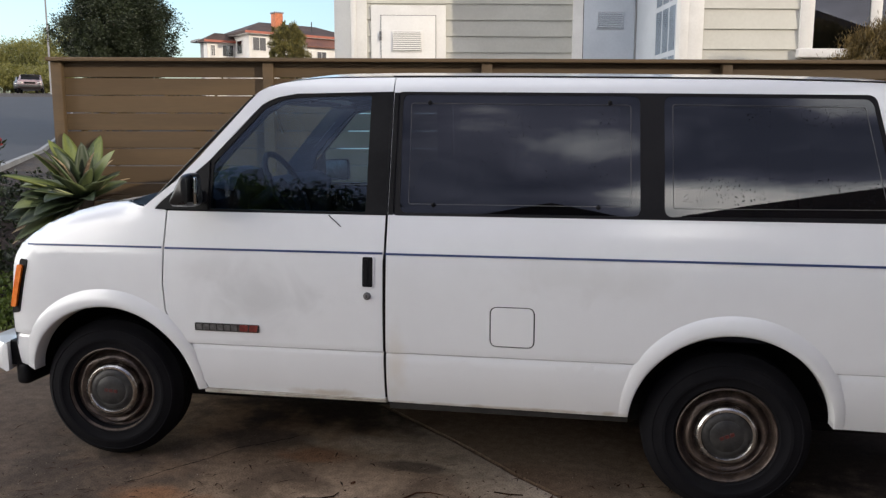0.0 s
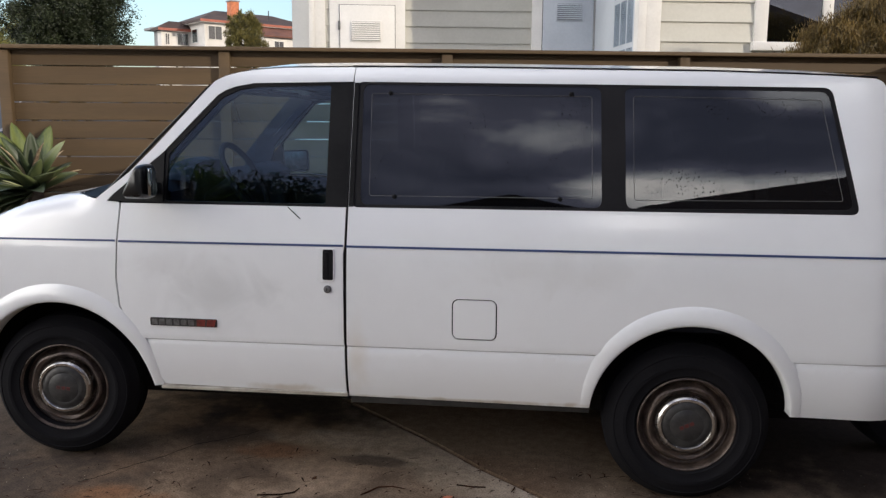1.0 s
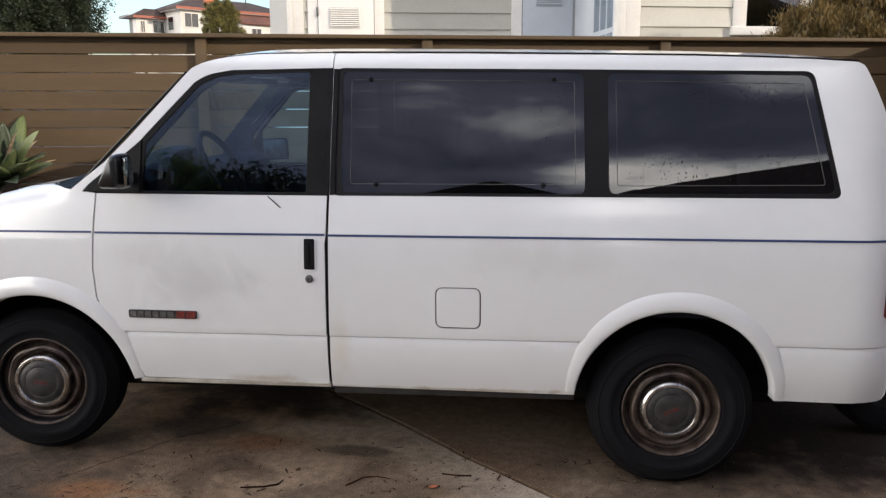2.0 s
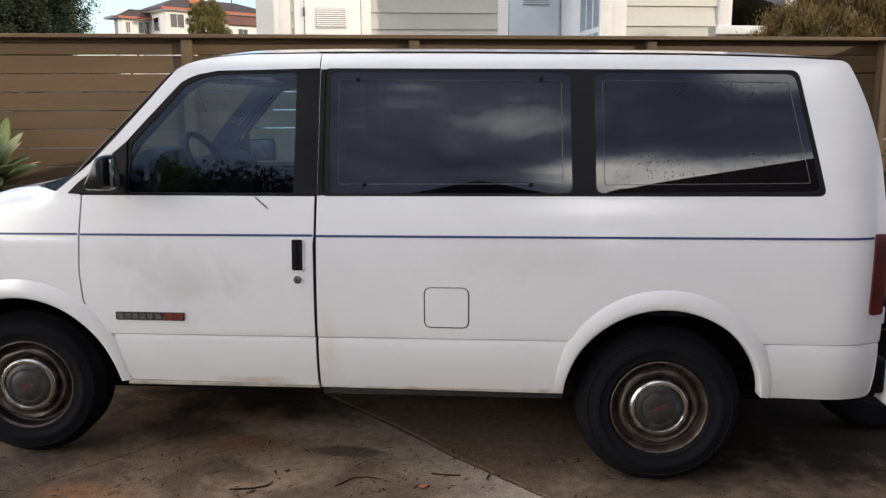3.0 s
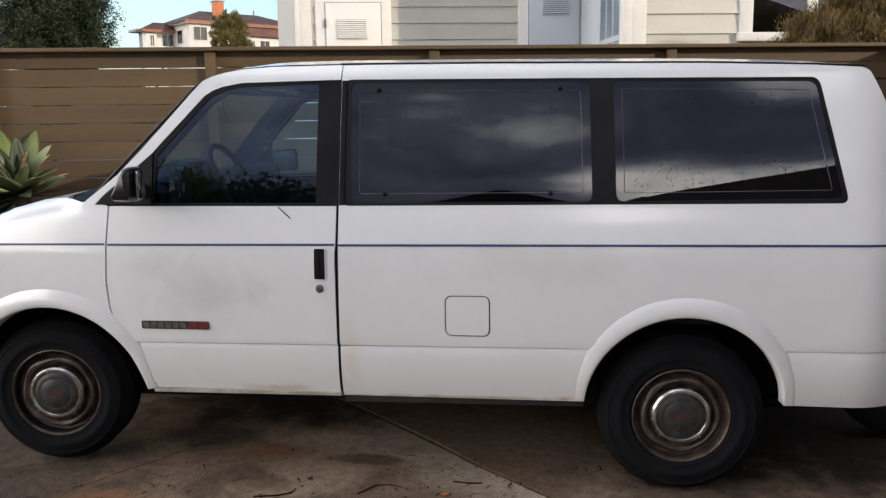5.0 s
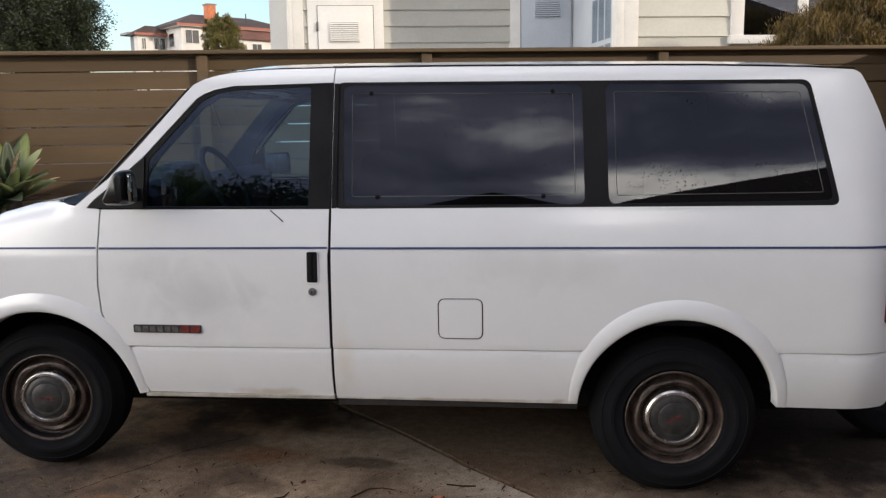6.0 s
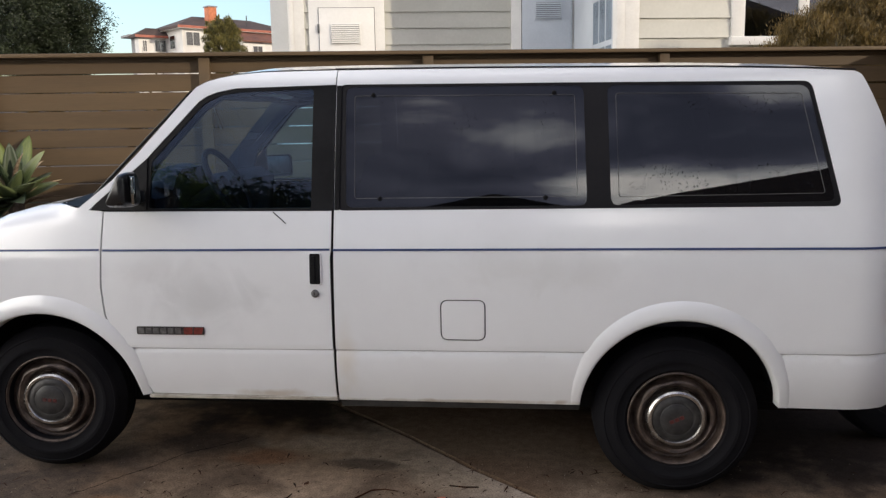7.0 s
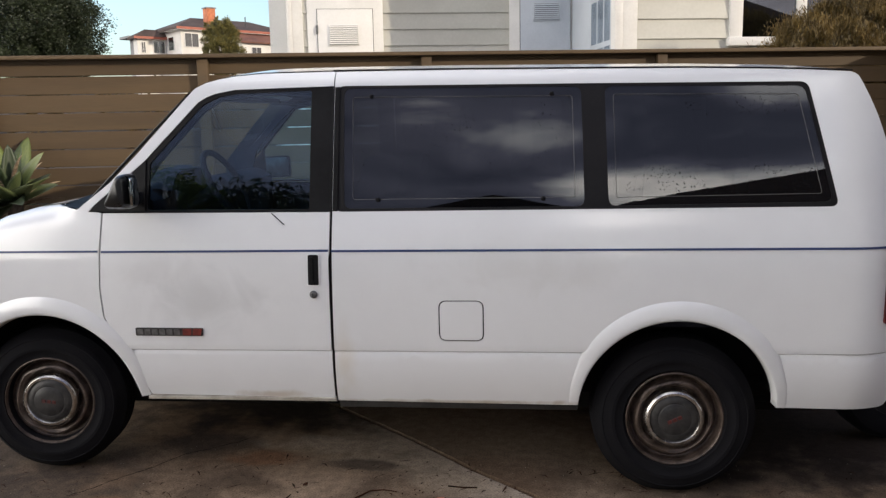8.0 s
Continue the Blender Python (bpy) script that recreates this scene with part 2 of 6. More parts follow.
# dull grey-green tone stands in for a dim reflection on the wet glass
M_MIRROR_W = surface("wet_mirror_glass", (0.10, 0.115, 0.11), (0.20, 0.215, 0.205), rough=0.35, metal=1.0, scale=30, fine=160, bump=0.3, depth=0.002)
M_GLASS_F = glass("door_glass", (0.74, 0.88, 0.96), 0.060)
M_GLASS_P = glass("house_pane_glass", (0.92, 0.95, 0.965), 0.042)
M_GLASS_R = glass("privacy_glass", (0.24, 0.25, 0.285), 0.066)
# deeper tint for the far panes alone, dimming what shows through both
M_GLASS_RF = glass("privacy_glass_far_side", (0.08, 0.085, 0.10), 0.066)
M_GLASS_W = glass("windshield_glass", (0.74, 0.80, 0.82), 0.05)
M_GLASS_H = glass("house_glass", (0.35, 0.40, 0.42), 0.15)

M_FENCE = surface("fence_stain_brown", (0.064, 0.040, 0.0175), (0.092, 0.059, 0.0265), rough=0.72, scale=1.6, fine=30, stretch=(0.30, 1, 5), bump=0.12, depth=0.002, per_object=0.30)
M_SIDING = surface("house_siding_paint", (0.47, 0.46, 0.405), (0.55, 0.54, 0.48), rough=0.6, scale=1.4, fine=30, bump=0.1, depth=0.002, per_object=0.15)
M_WTRIM = surface("house_white_trim", (0.64, 0.63, 0.60), (0.73, 0.72, 0.69), rough=0.5, scale=3, fine=40, bump=0.06)
M_DOORW = surface("house_door_paint", (0.70, 0.69, 0.66), (0.78, 0.77, 0.74), rough=0.5, scale=2, fine=40, bump=0.05)
M_DOORB = surface("house_door_pale_blue", (0.43, 0.47, 0.52), (0.50, 0.54, 0.59), rough=0.5, scale=2, fine=40, bump=0.05)
# blue backing that stands in for the sky's blue on the panes
M_PANE_BLUE = surface("blue_pane_backing", (0.17, 0.195, 0.24), (0.27, 0.305, 0.36), rough=0.8, scale=3, fine=30, bump=0.1)
M_SOIL = surface("soil_mulch", (0.022, 0.016, 0.013), (0.068, 0.049, 0.037), rough=0.95, scale=5, fine=50, bump=0.9, depth=0.02)
M_ROAD = surface("asphalt", (0.020, 0.022, 0.030), (0.038, 0.040, 0.050), rough=0.85, scale=0.7, fine=60, bump=0.4, depth=0.004)
M_KERB = surface("kerb_concrete", (0.20, 0.20, 0.205), (0.29, 0.29, 0.29), rough=0.85, scale=3, bump=0.3)
M_LEAF_TREE = leaf_material("tree_leaf", (0.006, 0.011, 0.004), (0.052, 0.068, 0.028), clump=2.2)
M_LEAF_YEL = leaf_material("far_tree_leaf", (0.09, 0.10, 0.025), (0.26, 0.24, 0.06))
M_LEAF_CON = leaf_material("conifer_leaf", (0.010, 0.016, 0.004), (0.27, 0.23, 0.060), clump=3.4)
M_LEAF_BUSH = leaf_material("bronze_bush_leaf", (0.014, 0.015, 0.005), (0.25, 0.165, 0.045), clump=4.5)
M_LEAF_COVER = leaf_material("ground_cover_leaf", (0.055, 0.09, 0.014), (0.20, 0.25, 0.045))
M_BARK = surface("bark", (0.06, 0.045, 0.035), (0.14, 0.11, 0.085), rough=0.9, scale=6, fine=40, bump=0.8, depth=0.02)
M_ROOF = surface("roof_tile_brown_red", (0.11, 0.05, 0.035), (0.20, 0.085, 0.055), rough=0.8, scale=0.9, fine=9, bump=0.5, depth=0.03)
M_ROOFT = surface("roof_shingle_dark", (0.045, 0.03, 0.026), (0.09, 0.06, 0.05), rough=0.85, scale=0.9, fine=9, bump=0.5, depth=0.03)
M_FASCIA = surface("fascia_red", (0.27, 0.075, 0.045), (0.38, 0.11, 0.065), rough=0.6, scale=2, bump=0)
M_STUCCO = surface("stucco_white", (0.60, 0.58, 0.54), (0.72, 0.70, 0.66), rough=0.85, scale=1.0, fine=30, bump=0.3)
M_BRICK = surface("chimney_brick", (0.40, 0.13, 0.06), (0.58, 0.21, 0.10), rough=0.85, scale=5, fine=30, bump=0.4)
M_LITTER = surface("dry_litter", (0.010, 0.005, 0.003), (0.060, 0.024, 0.012), spec=0.1, rough=0.9, scale=30, per_object=0.5, bump=0.2)
M_CLAY = surface("orange_leaf", (0.45, 0.13, 0.06), (0.60, 0.22, 0.11), rough=0.7, scale=30, bump=0.1)


def concrete(name, dark, light, seed, pale=None, blots=()):
    """Driveway concrete: pale patches, oil and rust stains, fine aggregate and hairline cracks."""
    m, n, l, b = principled(name)
    tc = n.new("ShaderNodeTexCoord")
    base, grain, stain, rust = (n.new("ShaderNodeTexNoise") for _ in range(4))
    for t, s, dt, ds in ((base, 1.3, 8, 0.5), (grain, 120, 6, 0), (stain, 1.9, 6, 1.2), (rust, 1.1, 4, 0.6)):
        t.inputs["Scale"].default_value, t.inputs["Detail"].default_value, t.inputs["Distortion"].default_value = s, dt, ds
        l.new(tc.outputs["Object"], t.inputs["Vector"])
    off = n.new("ShaderNodeMapping"); off.inputs["Location"].default_value = (7.3 + seed, 2.1, 0)
    l.new(tc.outputs["Object"], off.inputs[0]); l.new(off.outputs[0], rust.inputs["Vector"])
    r1 = n.new("ShaderNodeValToRGB")
    r1.color_ramp.elements[0].position, r1.color_ramp.elements[1].position = 0.3, 0.72
    r1.color_ramp.elements[0].color, r1.color_ramp.elements[1].color = (*dark, 1), (*light, 1)
    l.new(base.outputs["Fac"], r1.inputs[0])

    def over(a, fac, colour):
        mx = n.new("ShaderNodeMix"); mx.data_type = "RGBA"
        l.new(fac, mx.inputs["Factor"]); l.new(a, mx.inputs["A"]); mx.inputs["B"].default_value = (*colour, 1)
        return mx.outputs["Result"]

    def band(t, lo, hi, top):
        mr = n.new("ShaderNodeMapRange")
        mr.inputs["From Min"].default_value, mr.inputs["From Max"].default_value, mr.inputs["To Max"].default_value = lo, hi, top
        l.new(t.outputs["Fac"], mr.inputs[0])
        return mr.outputs[0]
    c = over(r1.outputs[0], band(stain, 0.49, 0.66, 0.55), (0.046, 0.034, 0.025))
    c = over(c, band(rust, 0.48, 0.70, 0.50), (0.17, 0.096, 0.052))
    if pale:
        # a pale sandy deposit washed along the joint
        sp = n.new("ShaderNodeSeparateXYZ")
        l.new(tc.outputs["Object"], sp.inputs[0])
        along = n.new("ShaderNodeMath"); along.operation = "MULTIPLY_ADD"
        along.inputs[1].default_value, along.inputs[2].default_value = pale[0], pale[2]
        l.new(sp.outputs["X"], along.inputs[0])
        both = n.new("ShaderNodeMath"); both.operation = "MULTIPLY_ADD"; both.inputs[1].default_value = pale[1]
        l.new(sp.outputs["Y"], both.inputs[0]); l.new(along.outputs[0], both.inputs[2])
        wob = n.new("ShaderNodeMath"); wob.operation = "MULTIPLY_ADD"; wob.inputs[1].default_value = 0.55
        l.new(base.outputs["Fac"], wob.inputs[0]); l.new(both.outputs[0], wob.inputs[2])
        mr = n.new("ShaderNodeMapRange")
        mr.inputs["From Min"].default_value, mr.inputs["From Max"].default_value, mr.inputs["To Max"].default_value = -0.06, 0.30, 0.75
        l.new(wob.outputs[0], mr.inputs[0])
        c = over(c, mr.outputs[0], (0.46, 0.40, 0.33))
    # single stains and patches of painted shade, each with an uneven outline
    warp = n.new("ShaderNodeTexNoise"); warp.inputs["Scale"].default_value, warp.inputs["Detail"].default_value = 5.0, 5
    l.new(tc.outputs["Object"], warp.inputs["Vector"])
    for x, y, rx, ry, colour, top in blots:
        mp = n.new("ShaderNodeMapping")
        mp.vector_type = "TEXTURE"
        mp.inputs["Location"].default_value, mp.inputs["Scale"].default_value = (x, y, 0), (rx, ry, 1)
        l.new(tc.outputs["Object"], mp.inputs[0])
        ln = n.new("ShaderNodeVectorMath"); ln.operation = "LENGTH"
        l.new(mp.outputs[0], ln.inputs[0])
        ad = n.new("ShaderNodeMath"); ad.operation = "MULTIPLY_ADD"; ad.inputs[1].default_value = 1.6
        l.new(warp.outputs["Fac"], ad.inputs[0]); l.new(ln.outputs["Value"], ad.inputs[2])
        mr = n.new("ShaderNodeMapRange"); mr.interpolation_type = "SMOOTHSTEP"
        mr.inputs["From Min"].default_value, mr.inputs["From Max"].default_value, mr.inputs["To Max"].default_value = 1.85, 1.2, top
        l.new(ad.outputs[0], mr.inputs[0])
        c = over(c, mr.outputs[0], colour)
    # mottling at a hand's width
    mot = n.new("ShaderNodeTexNoise"); mot.inputs["Scale"].default_value, mot.inputs["Detail"].default_value = 22, 6
    l.new(tc.outputs["Object"], mot.inputs["Vector"])
    mm = n.new("ShaderNodeMix"); mm.data_type = "RGBA"; mm.blend_type = "MULTIPLY"; mm.inputs["Factor"].default_value = 1.0
    m2 = n.new("ShaderNodeValToRGB")
    m2.color_ramp.elements[0].position, m2.color_ramp.elements[1].position = 0.34, 0.66
    m2.color_ramp.elements[0].color, m2.color_ramp.elements[1].color = (0.80, 0.77, 0.74, 1), (1.13, 1.10, 1.06, 1)
    l.new(mot.outputs["Fac"], m2.inputs[0]); l.new(c, mm.inputs["A"]); l.new(m2.outputs[0], mm.inputs["B"])
    c = mm.outputs["Result"]
    gm = n.new("ShaderNodeMix"); gm.data_type = "RGBA"; gm.blend_type = "MULTIPLY"; gm.inputs["Factor"].default_value = 0.50
    g2 = n.new("ShaderNodeValToRGB")
    g2.color_ramp.elements[0].position, g2.color_ramp.elements[1].position = 0.38, 0.55
    g2.color_ramp.elements[0].color = (0.30, 0.28, 0.26, 1)
    l.new(grain.outputs["Fac"], g2.inputs[0]); l.new(c, gm.inputs["A"]); l.new(g2.outputs[0], gm.inputs["B"])
    l.new(gm.outputs["Result"], b.inputs["Base Color"])
    b.inputs["Roughness"].default_value = 0.9
    b.inputs["Specular IOR Level"].default_value = 0.15
    bp = n.new("ShaderNodeBump"); bp.inputs["Strength"].default_value, bp.inputs["Distance"].default_value = 0.35, 0.003
    l.new(grain.outputs["Fac"], bp.inputs["Height"]); l.new(bp.outputs[0], b.inputs["Normal"])
    return m


# the dark patch at (0.85, 1.05) paints the shade under the van
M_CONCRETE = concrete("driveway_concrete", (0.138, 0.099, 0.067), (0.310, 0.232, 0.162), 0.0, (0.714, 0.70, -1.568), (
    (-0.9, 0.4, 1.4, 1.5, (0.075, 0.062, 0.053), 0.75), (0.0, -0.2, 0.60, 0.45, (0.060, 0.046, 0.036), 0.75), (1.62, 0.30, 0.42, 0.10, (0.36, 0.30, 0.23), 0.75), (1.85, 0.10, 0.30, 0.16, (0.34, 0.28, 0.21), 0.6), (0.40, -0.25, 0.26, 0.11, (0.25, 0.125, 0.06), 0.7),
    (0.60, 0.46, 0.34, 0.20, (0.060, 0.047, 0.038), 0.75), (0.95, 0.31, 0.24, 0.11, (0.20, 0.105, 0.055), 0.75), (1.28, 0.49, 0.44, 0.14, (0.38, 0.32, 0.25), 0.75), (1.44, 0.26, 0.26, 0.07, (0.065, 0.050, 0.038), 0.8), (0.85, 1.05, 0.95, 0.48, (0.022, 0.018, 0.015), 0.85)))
# (3.75, 0.95) paints the shade behind the rear wheel into the slab
M_CONCRETE_D = concrete("driveway_concrete_dirty_shaded", (0.108, 0.081, 0.058), (0.245, 0.187, 0.134), 4.0, None, ((3.75, 0.95, 1.7, 1.15, (0.016, 0.012, 0.010), 0.88), (2.9, -0.35, 0.7, 0.22, (0.030, 0.022, 0.017), 0.6), (1.95, 0.70, 0.75, 0.50, (0.19, 0.145, 0.105), 0.8)))


# ---- mesh helpers ----
def part(name, bm, material, parent=None, label="", smooth=35):
    """Links a bmesh as one mesh object, under a thing or a part where one is given."""
    me = bpy.data.meshes.new(name)
    bmesh.ops.recalc_face_normals(bm, faces=bm.faces) if smooth is not None and smooth > 0 else None
    bm.to_mesh(me)
    bm.free()
    if smooth:
        me.polygons.foreach_set("use_smooth", [True] * len(me.polygons))
        me.set_sharp_from_angle(angle=radians(abs(smooth)))
    me.materials.append(material)
    ob = new(name, me)
    ob.parent = parent
    if label:
        ob["label"] = label
    return ob


def raw(name, verts, faces, material, parent=None, label="", smooth=0):
    me = bpy.data.meshes.new(name)
    me.from_pydata(verts, [], faces)
    if smooth:
        me.polygons.foreach_set("use_smooth", [True] * len(me.polygons))
        me.set_sharp_from_angle(angle=radians(smooth))
    me.materials.append(material)
    ob = new(name, me)
    ob.parent = parent
    if label:
        ob["label"] = label
    return ob


def box(bm, x0, x1, y0, y1, z0, z1, bevel=0.0, seg=2):
    got = bmesh.ops.create_cube(bm, size=1.0, matrix=Matrix.Translation(((x0 + x1) / 2, (y0 + y1) / 2, (z0 + z1) / 2)) @ Matrix.Diagonal((x1 - x0, y1 - y0, z1 - z0, 1)))
    if bevel:
        edges = {e for v in got["verts"] for e in v.link_edges}
        bmesh.ops.bevel(bm, geom=list(edges), offset=bevel, segments=seg, affect="EDGES", profile=0.5)
    return bm


def boxed(x0, x1, y0, y1, z0, z1, bevel=0.0, seg=2):
    return box(bmesh.new(), x0, x1, y0, y1, z0, z1, bevel, seg)


def tube(bm, points, radius, n=8):
    """A tube along points; radius may be a number or one for each point."""
    rs = radius if isinstance(radius, (list, tuple)) else [radius] * len(points)
    rings = []
    pts = [Vector(p) for p in points]
    for i, p in enumerate(pts):
        d = (pts[min(i + 1, len(pts) - 1)] - pts[max(i - 1, 0)]).normalized()
        a = d.orthogonal().normalized() if i == 0 else (a - d * a.dot(d)).normalized()
        b = d.cross(a)
        rings.append([bm.verts.new(p + rs[i] * (math.cos(k * math.tau / n) * a + math.sin(k * math.tau / n) * b)) for k in range(n)])
    for r0, r1 in zip(rings, rings[1:]):
        for k in range(n):
            bm.faces.new((r0[k], r0[(k + 1) % n], r1[(k + 1) % n], r1[k]))
    bm.faces.new(rings[0][::-1])
    bm.faces.new(rings[-1])
    return bm


def lathe(profile, n=72, wave=None):
    """Turns (radius, y) points round the y axis; wave(i, angle) may change a radius."""
    bm = bmesh.new()
    rings = []
    for i, (r, y) in enumerate(profile):
        if r < 1e-6:
            rings.append([bm.verts.new((0, y, 0))])
            continue
        ring = []
        for k in range(n):
            a = k * math.tau / n
            rr = r + (wave(i, a) if wave else 0)
            ring.append(bm.verts.new((rr * math.cos(a), y, rr * math.sin(a))))
        rings.append(ring)
    for r0, r1 in zip(rings, rings[1:]):
        for k in range(n):
            a, b = r0[k % len(r0)], r0[(k + 1) % len(r0)]
            c, d = r1[(k + 1) % len(r1)], r1[k % len(r1)]
            face = [v for j, v in enumerate((a, b, c, d)) if v not in (a, b, c, d)[:j]]
            if len(face) > 2:
                bm.faces.new(face)
    return bm


def sheet(us, vs, place):
    """A grid of points place(u, v)."""
    bm = bmesh.new()
    rows = [[bm.verts.new(place(u, v)) for u in us] for v in vs]
    for a, b in zip(rows, rows[1:]):
        for k in range(len(us) - 1):
            bm.faces.new((a[k], a[k + 1], b[k + 1], b[k]))
    return bm


def steps(a, b, n):
    return [a + (b - a) * i / n for i in range(n + 1)]


def thing(name, at, label, category, group="", kind="", turn=0.0):
    e = new(name)
    e.matrix_world = pose(*at, 0, 0, turn)
    e.empty_display_size = 0.2
    return tagged(e, label, category, group, kind)


# ---- plan: the fence and the house stand turned against the van ----
TURN = 11.0
A0 = radians(TURN)
ORIGIN = (-1.95, 2.65)


def uv(u, v, z=0.0):
    return (ORIGIN[0] + u * math.cos(A0) - v * math.sin(A0), ORIGIN[1] + u * math.sin(A0) + v * math.cos(A0), z)


def lerp_table(x, xs, ys):
    return float(np.interp(x, xs, ys))


GROUND_V = [-4000, -0.42, -0.25, 0.0, 0.72, 1.6, 2.2, 8.6, 20.0, 62.0, 110.0, 4000]
GROUND_Z = [0.0, 0.0, 0.06, 0.18, 0.56, 1.0, 1.18, 1.25, 1.70, 4.6, 6.4, 6.4]


def ground_z(v):
    return lerp_table(v, GROUND_V, GROUND_Z)


# ---- ground ----
us = [-4000, -400, -120, -60, -30, -15, -8, -4, -2, 0, 2, 4, 8, 12, 20, 40, 120, 400, 4000]
vs = [-4000, -400, -60, -20, -10, -5, -2, -1, -0.75, -0.55, -0.4, -0.25, -0.1, 0.1, 0.3, 0.5, 0.72, 1.0, 1.3, 1.6, 1.9, 2.2, 4, 8.6, 14, 20, 40, 62, 85, 110, 200, 400, 4000]
ground = part("ground", sheet(us, vs, lambda u, v: uv(u, v, ground_z(v) - 0.10)), M_SOIL, smooth=60)
tagged(ground, "dark soil and mulch ground rising as a bank behind the driveway", "ground", kind="structure")

# Driveway: two slabs with an open joint that runs askew under the van.
JOINT = [(1.02, 1.13), (1.388, 0.800), (1.606, 0.600), (1.834, 0.370), (1.944, 0.253), (2.145, 0.076), (2.350, -0.112), (3.6, -1.25), (6.0, -3.4)]


def slab(name, points, material, label=""):
    bm = bmesh.new()
    top = [bm.verts.new((x, y, 0.0)) for x, y in points]
    f = bm.faces.new(top)
    if f.normal.z < 0:
        f.normal_flip()
    ext = bmesh.ops.extrude_face_region(bm, geom=[f])
    for v in ext["geom"]:
        if isinstance(v, bmesh.types.BMVert):
            v.co.z -= 0.12
    bmesh.ops.recalc_face_normals(bm, faces=bm.faces)
    edges = [e for e in bm.edges if all(abs(v.co.z) < 1e-6 for v in e.verts)]
    bmesh.ops.bevel(bm, geom=edges, offset=0.006, segments=2, affect="EDGES")
    return part(name, bm, material, driveway, label, smooth=25)


FALL = pose(0, 0, -0.016, 0, 0.72, 0)
driveway = tagged(new("driveway"), "stained brown-grey concrete driveway with a joint and leaf litter", "driveway", kind="structure")
J0 = uv(4.4, -0.45)[:2]
left_pts = [J0] + JOINT + [(8.0, -7.5), (-14, -7.5), uv(-12, -0.45)[:2]]
gap = 0.011
right_pts = [(x + gap, y + gap) for x, y in [J0] + JOINT] + [(8.0 + gap, -7.5), (30, -7.5), uv(30, -0.45)[:2]]
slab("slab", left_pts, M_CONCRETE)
slab("slab", right_pts, M_CONCRETE_D, "darker dirty concrete slab with shade painted under the van tail")
driveway.matrix_world = FALL

# Street behind the bank, with its kerb.
ROAD_V = [2.2, 2.6, 4, 8, 16, 30, 50, 70, 90, 110]


def kerb_u(v):
    return -1.79 - 0.373 * (v - 2.2) - 0.0016 * max(0, v - 12) ** 2


road = part("road", sheet([0, 1], ROAD_V, lambda s, v: uv(kerb_u(v) - 0.02 - (1 - s) * (9 + v * 0.35), v, ground_z(v) - 0.07)), M_ROAD, smooth=60)
tagged(road, "grey asphalt street climbing away uphill", "road", kind="structure")
bm = bmesh.new()
rows_ = []
for v in ROAD_V:
    k = kerb_u(v)
    rows_.append([bm.verts.new(uv(k + du, v, ground_z(v) + dz)) for du, dz in ((0, -0.15), (0.008, -0.042), (0.015, -0.035), (0.09, -0.035), (0.09, -0.15))])
for a, b in zip(rows_, rows_[1:]):
    for i in range(4):
        bm.faces.new((a[i], a[i + 1], b[i + 1], b[i]))
tagged(part("kerb", bm, M_KERB, smooth=30), "pale concrete kerb along the street", "kerb", kind="structure")


# ---- van ----
W = 1.95
PZ = [0.30, 0.34, 0.38, 0.42, 0.46, 0.50, 0.55, 0.583, 0.595, 0.603, 0.622]
PY = [0.082, 0.060, 0.044, 0.032, 0.023, 0.0165, 0.0115, 0.0105, 0.0160, 0.0035, 0.0]


def flank_profile(z):
    """The flank from sill to gutter: flat below, leaning in above the stripe, turning over into the roof."""
    if z < 0.622:
        return lerp_table(z, PZ, PY)
    if z < 1.19:
        t = z - 0.622
        if t < 0.408:
            return -0.055 * t + 0.1348 * t ** 2
        return 0.170 * (t - 0.408) + 0.2 * (t - 0.408) ** 2
    t = z - 1.19
    return 0.0323 + 0.185 * t + 0.062 * t ** 2 + (6.0 * max(0.0, t - 0.545) ** 2)
HOOD_X = [-0.534, -0.436, -0.398, -0.272, -0.119, 0.030, 0.165, 0.287, 0.40]
HOOD_Z = [0.911, 0.994, 1.049, 1.129, 1.191, 1.230, 1.246, 1.262, 1.272]


def hood_z(x):
    return lerp_table(x, HOOD_X, HOOD_Z)


def roof_edge(x):
    return lerp_table(x, [0.729, 0.818, 0.938, 1.08, 1.39, 1.957, 2.895, 3.34, 3.565], [1.703, 1.758, 1.783, 1.795, 1.796, 1.790, 1.773, 1.756, 1.741])


def side_y(x, z):
    """How far the near flank of the body lies from the plane y = 0."""
    y = flank_profile(z)
    if x < -0.25:
        y += 1.0 * (-0.25 - x) ** 2
    if x > 3.52:
        y += 1.6 * (x - 3.52) ** 2
    if x < 0.20 and z < 1.3:
        t = max(0.0, (z - hood_z(x) + 0.09) / 0.09)
        y += 0.085 * (1 - math.sqrt(max(0.0, 1 - min(t, 1) ** 2))) * min(1.0, (0.20 - x) / 0.05)
    return y


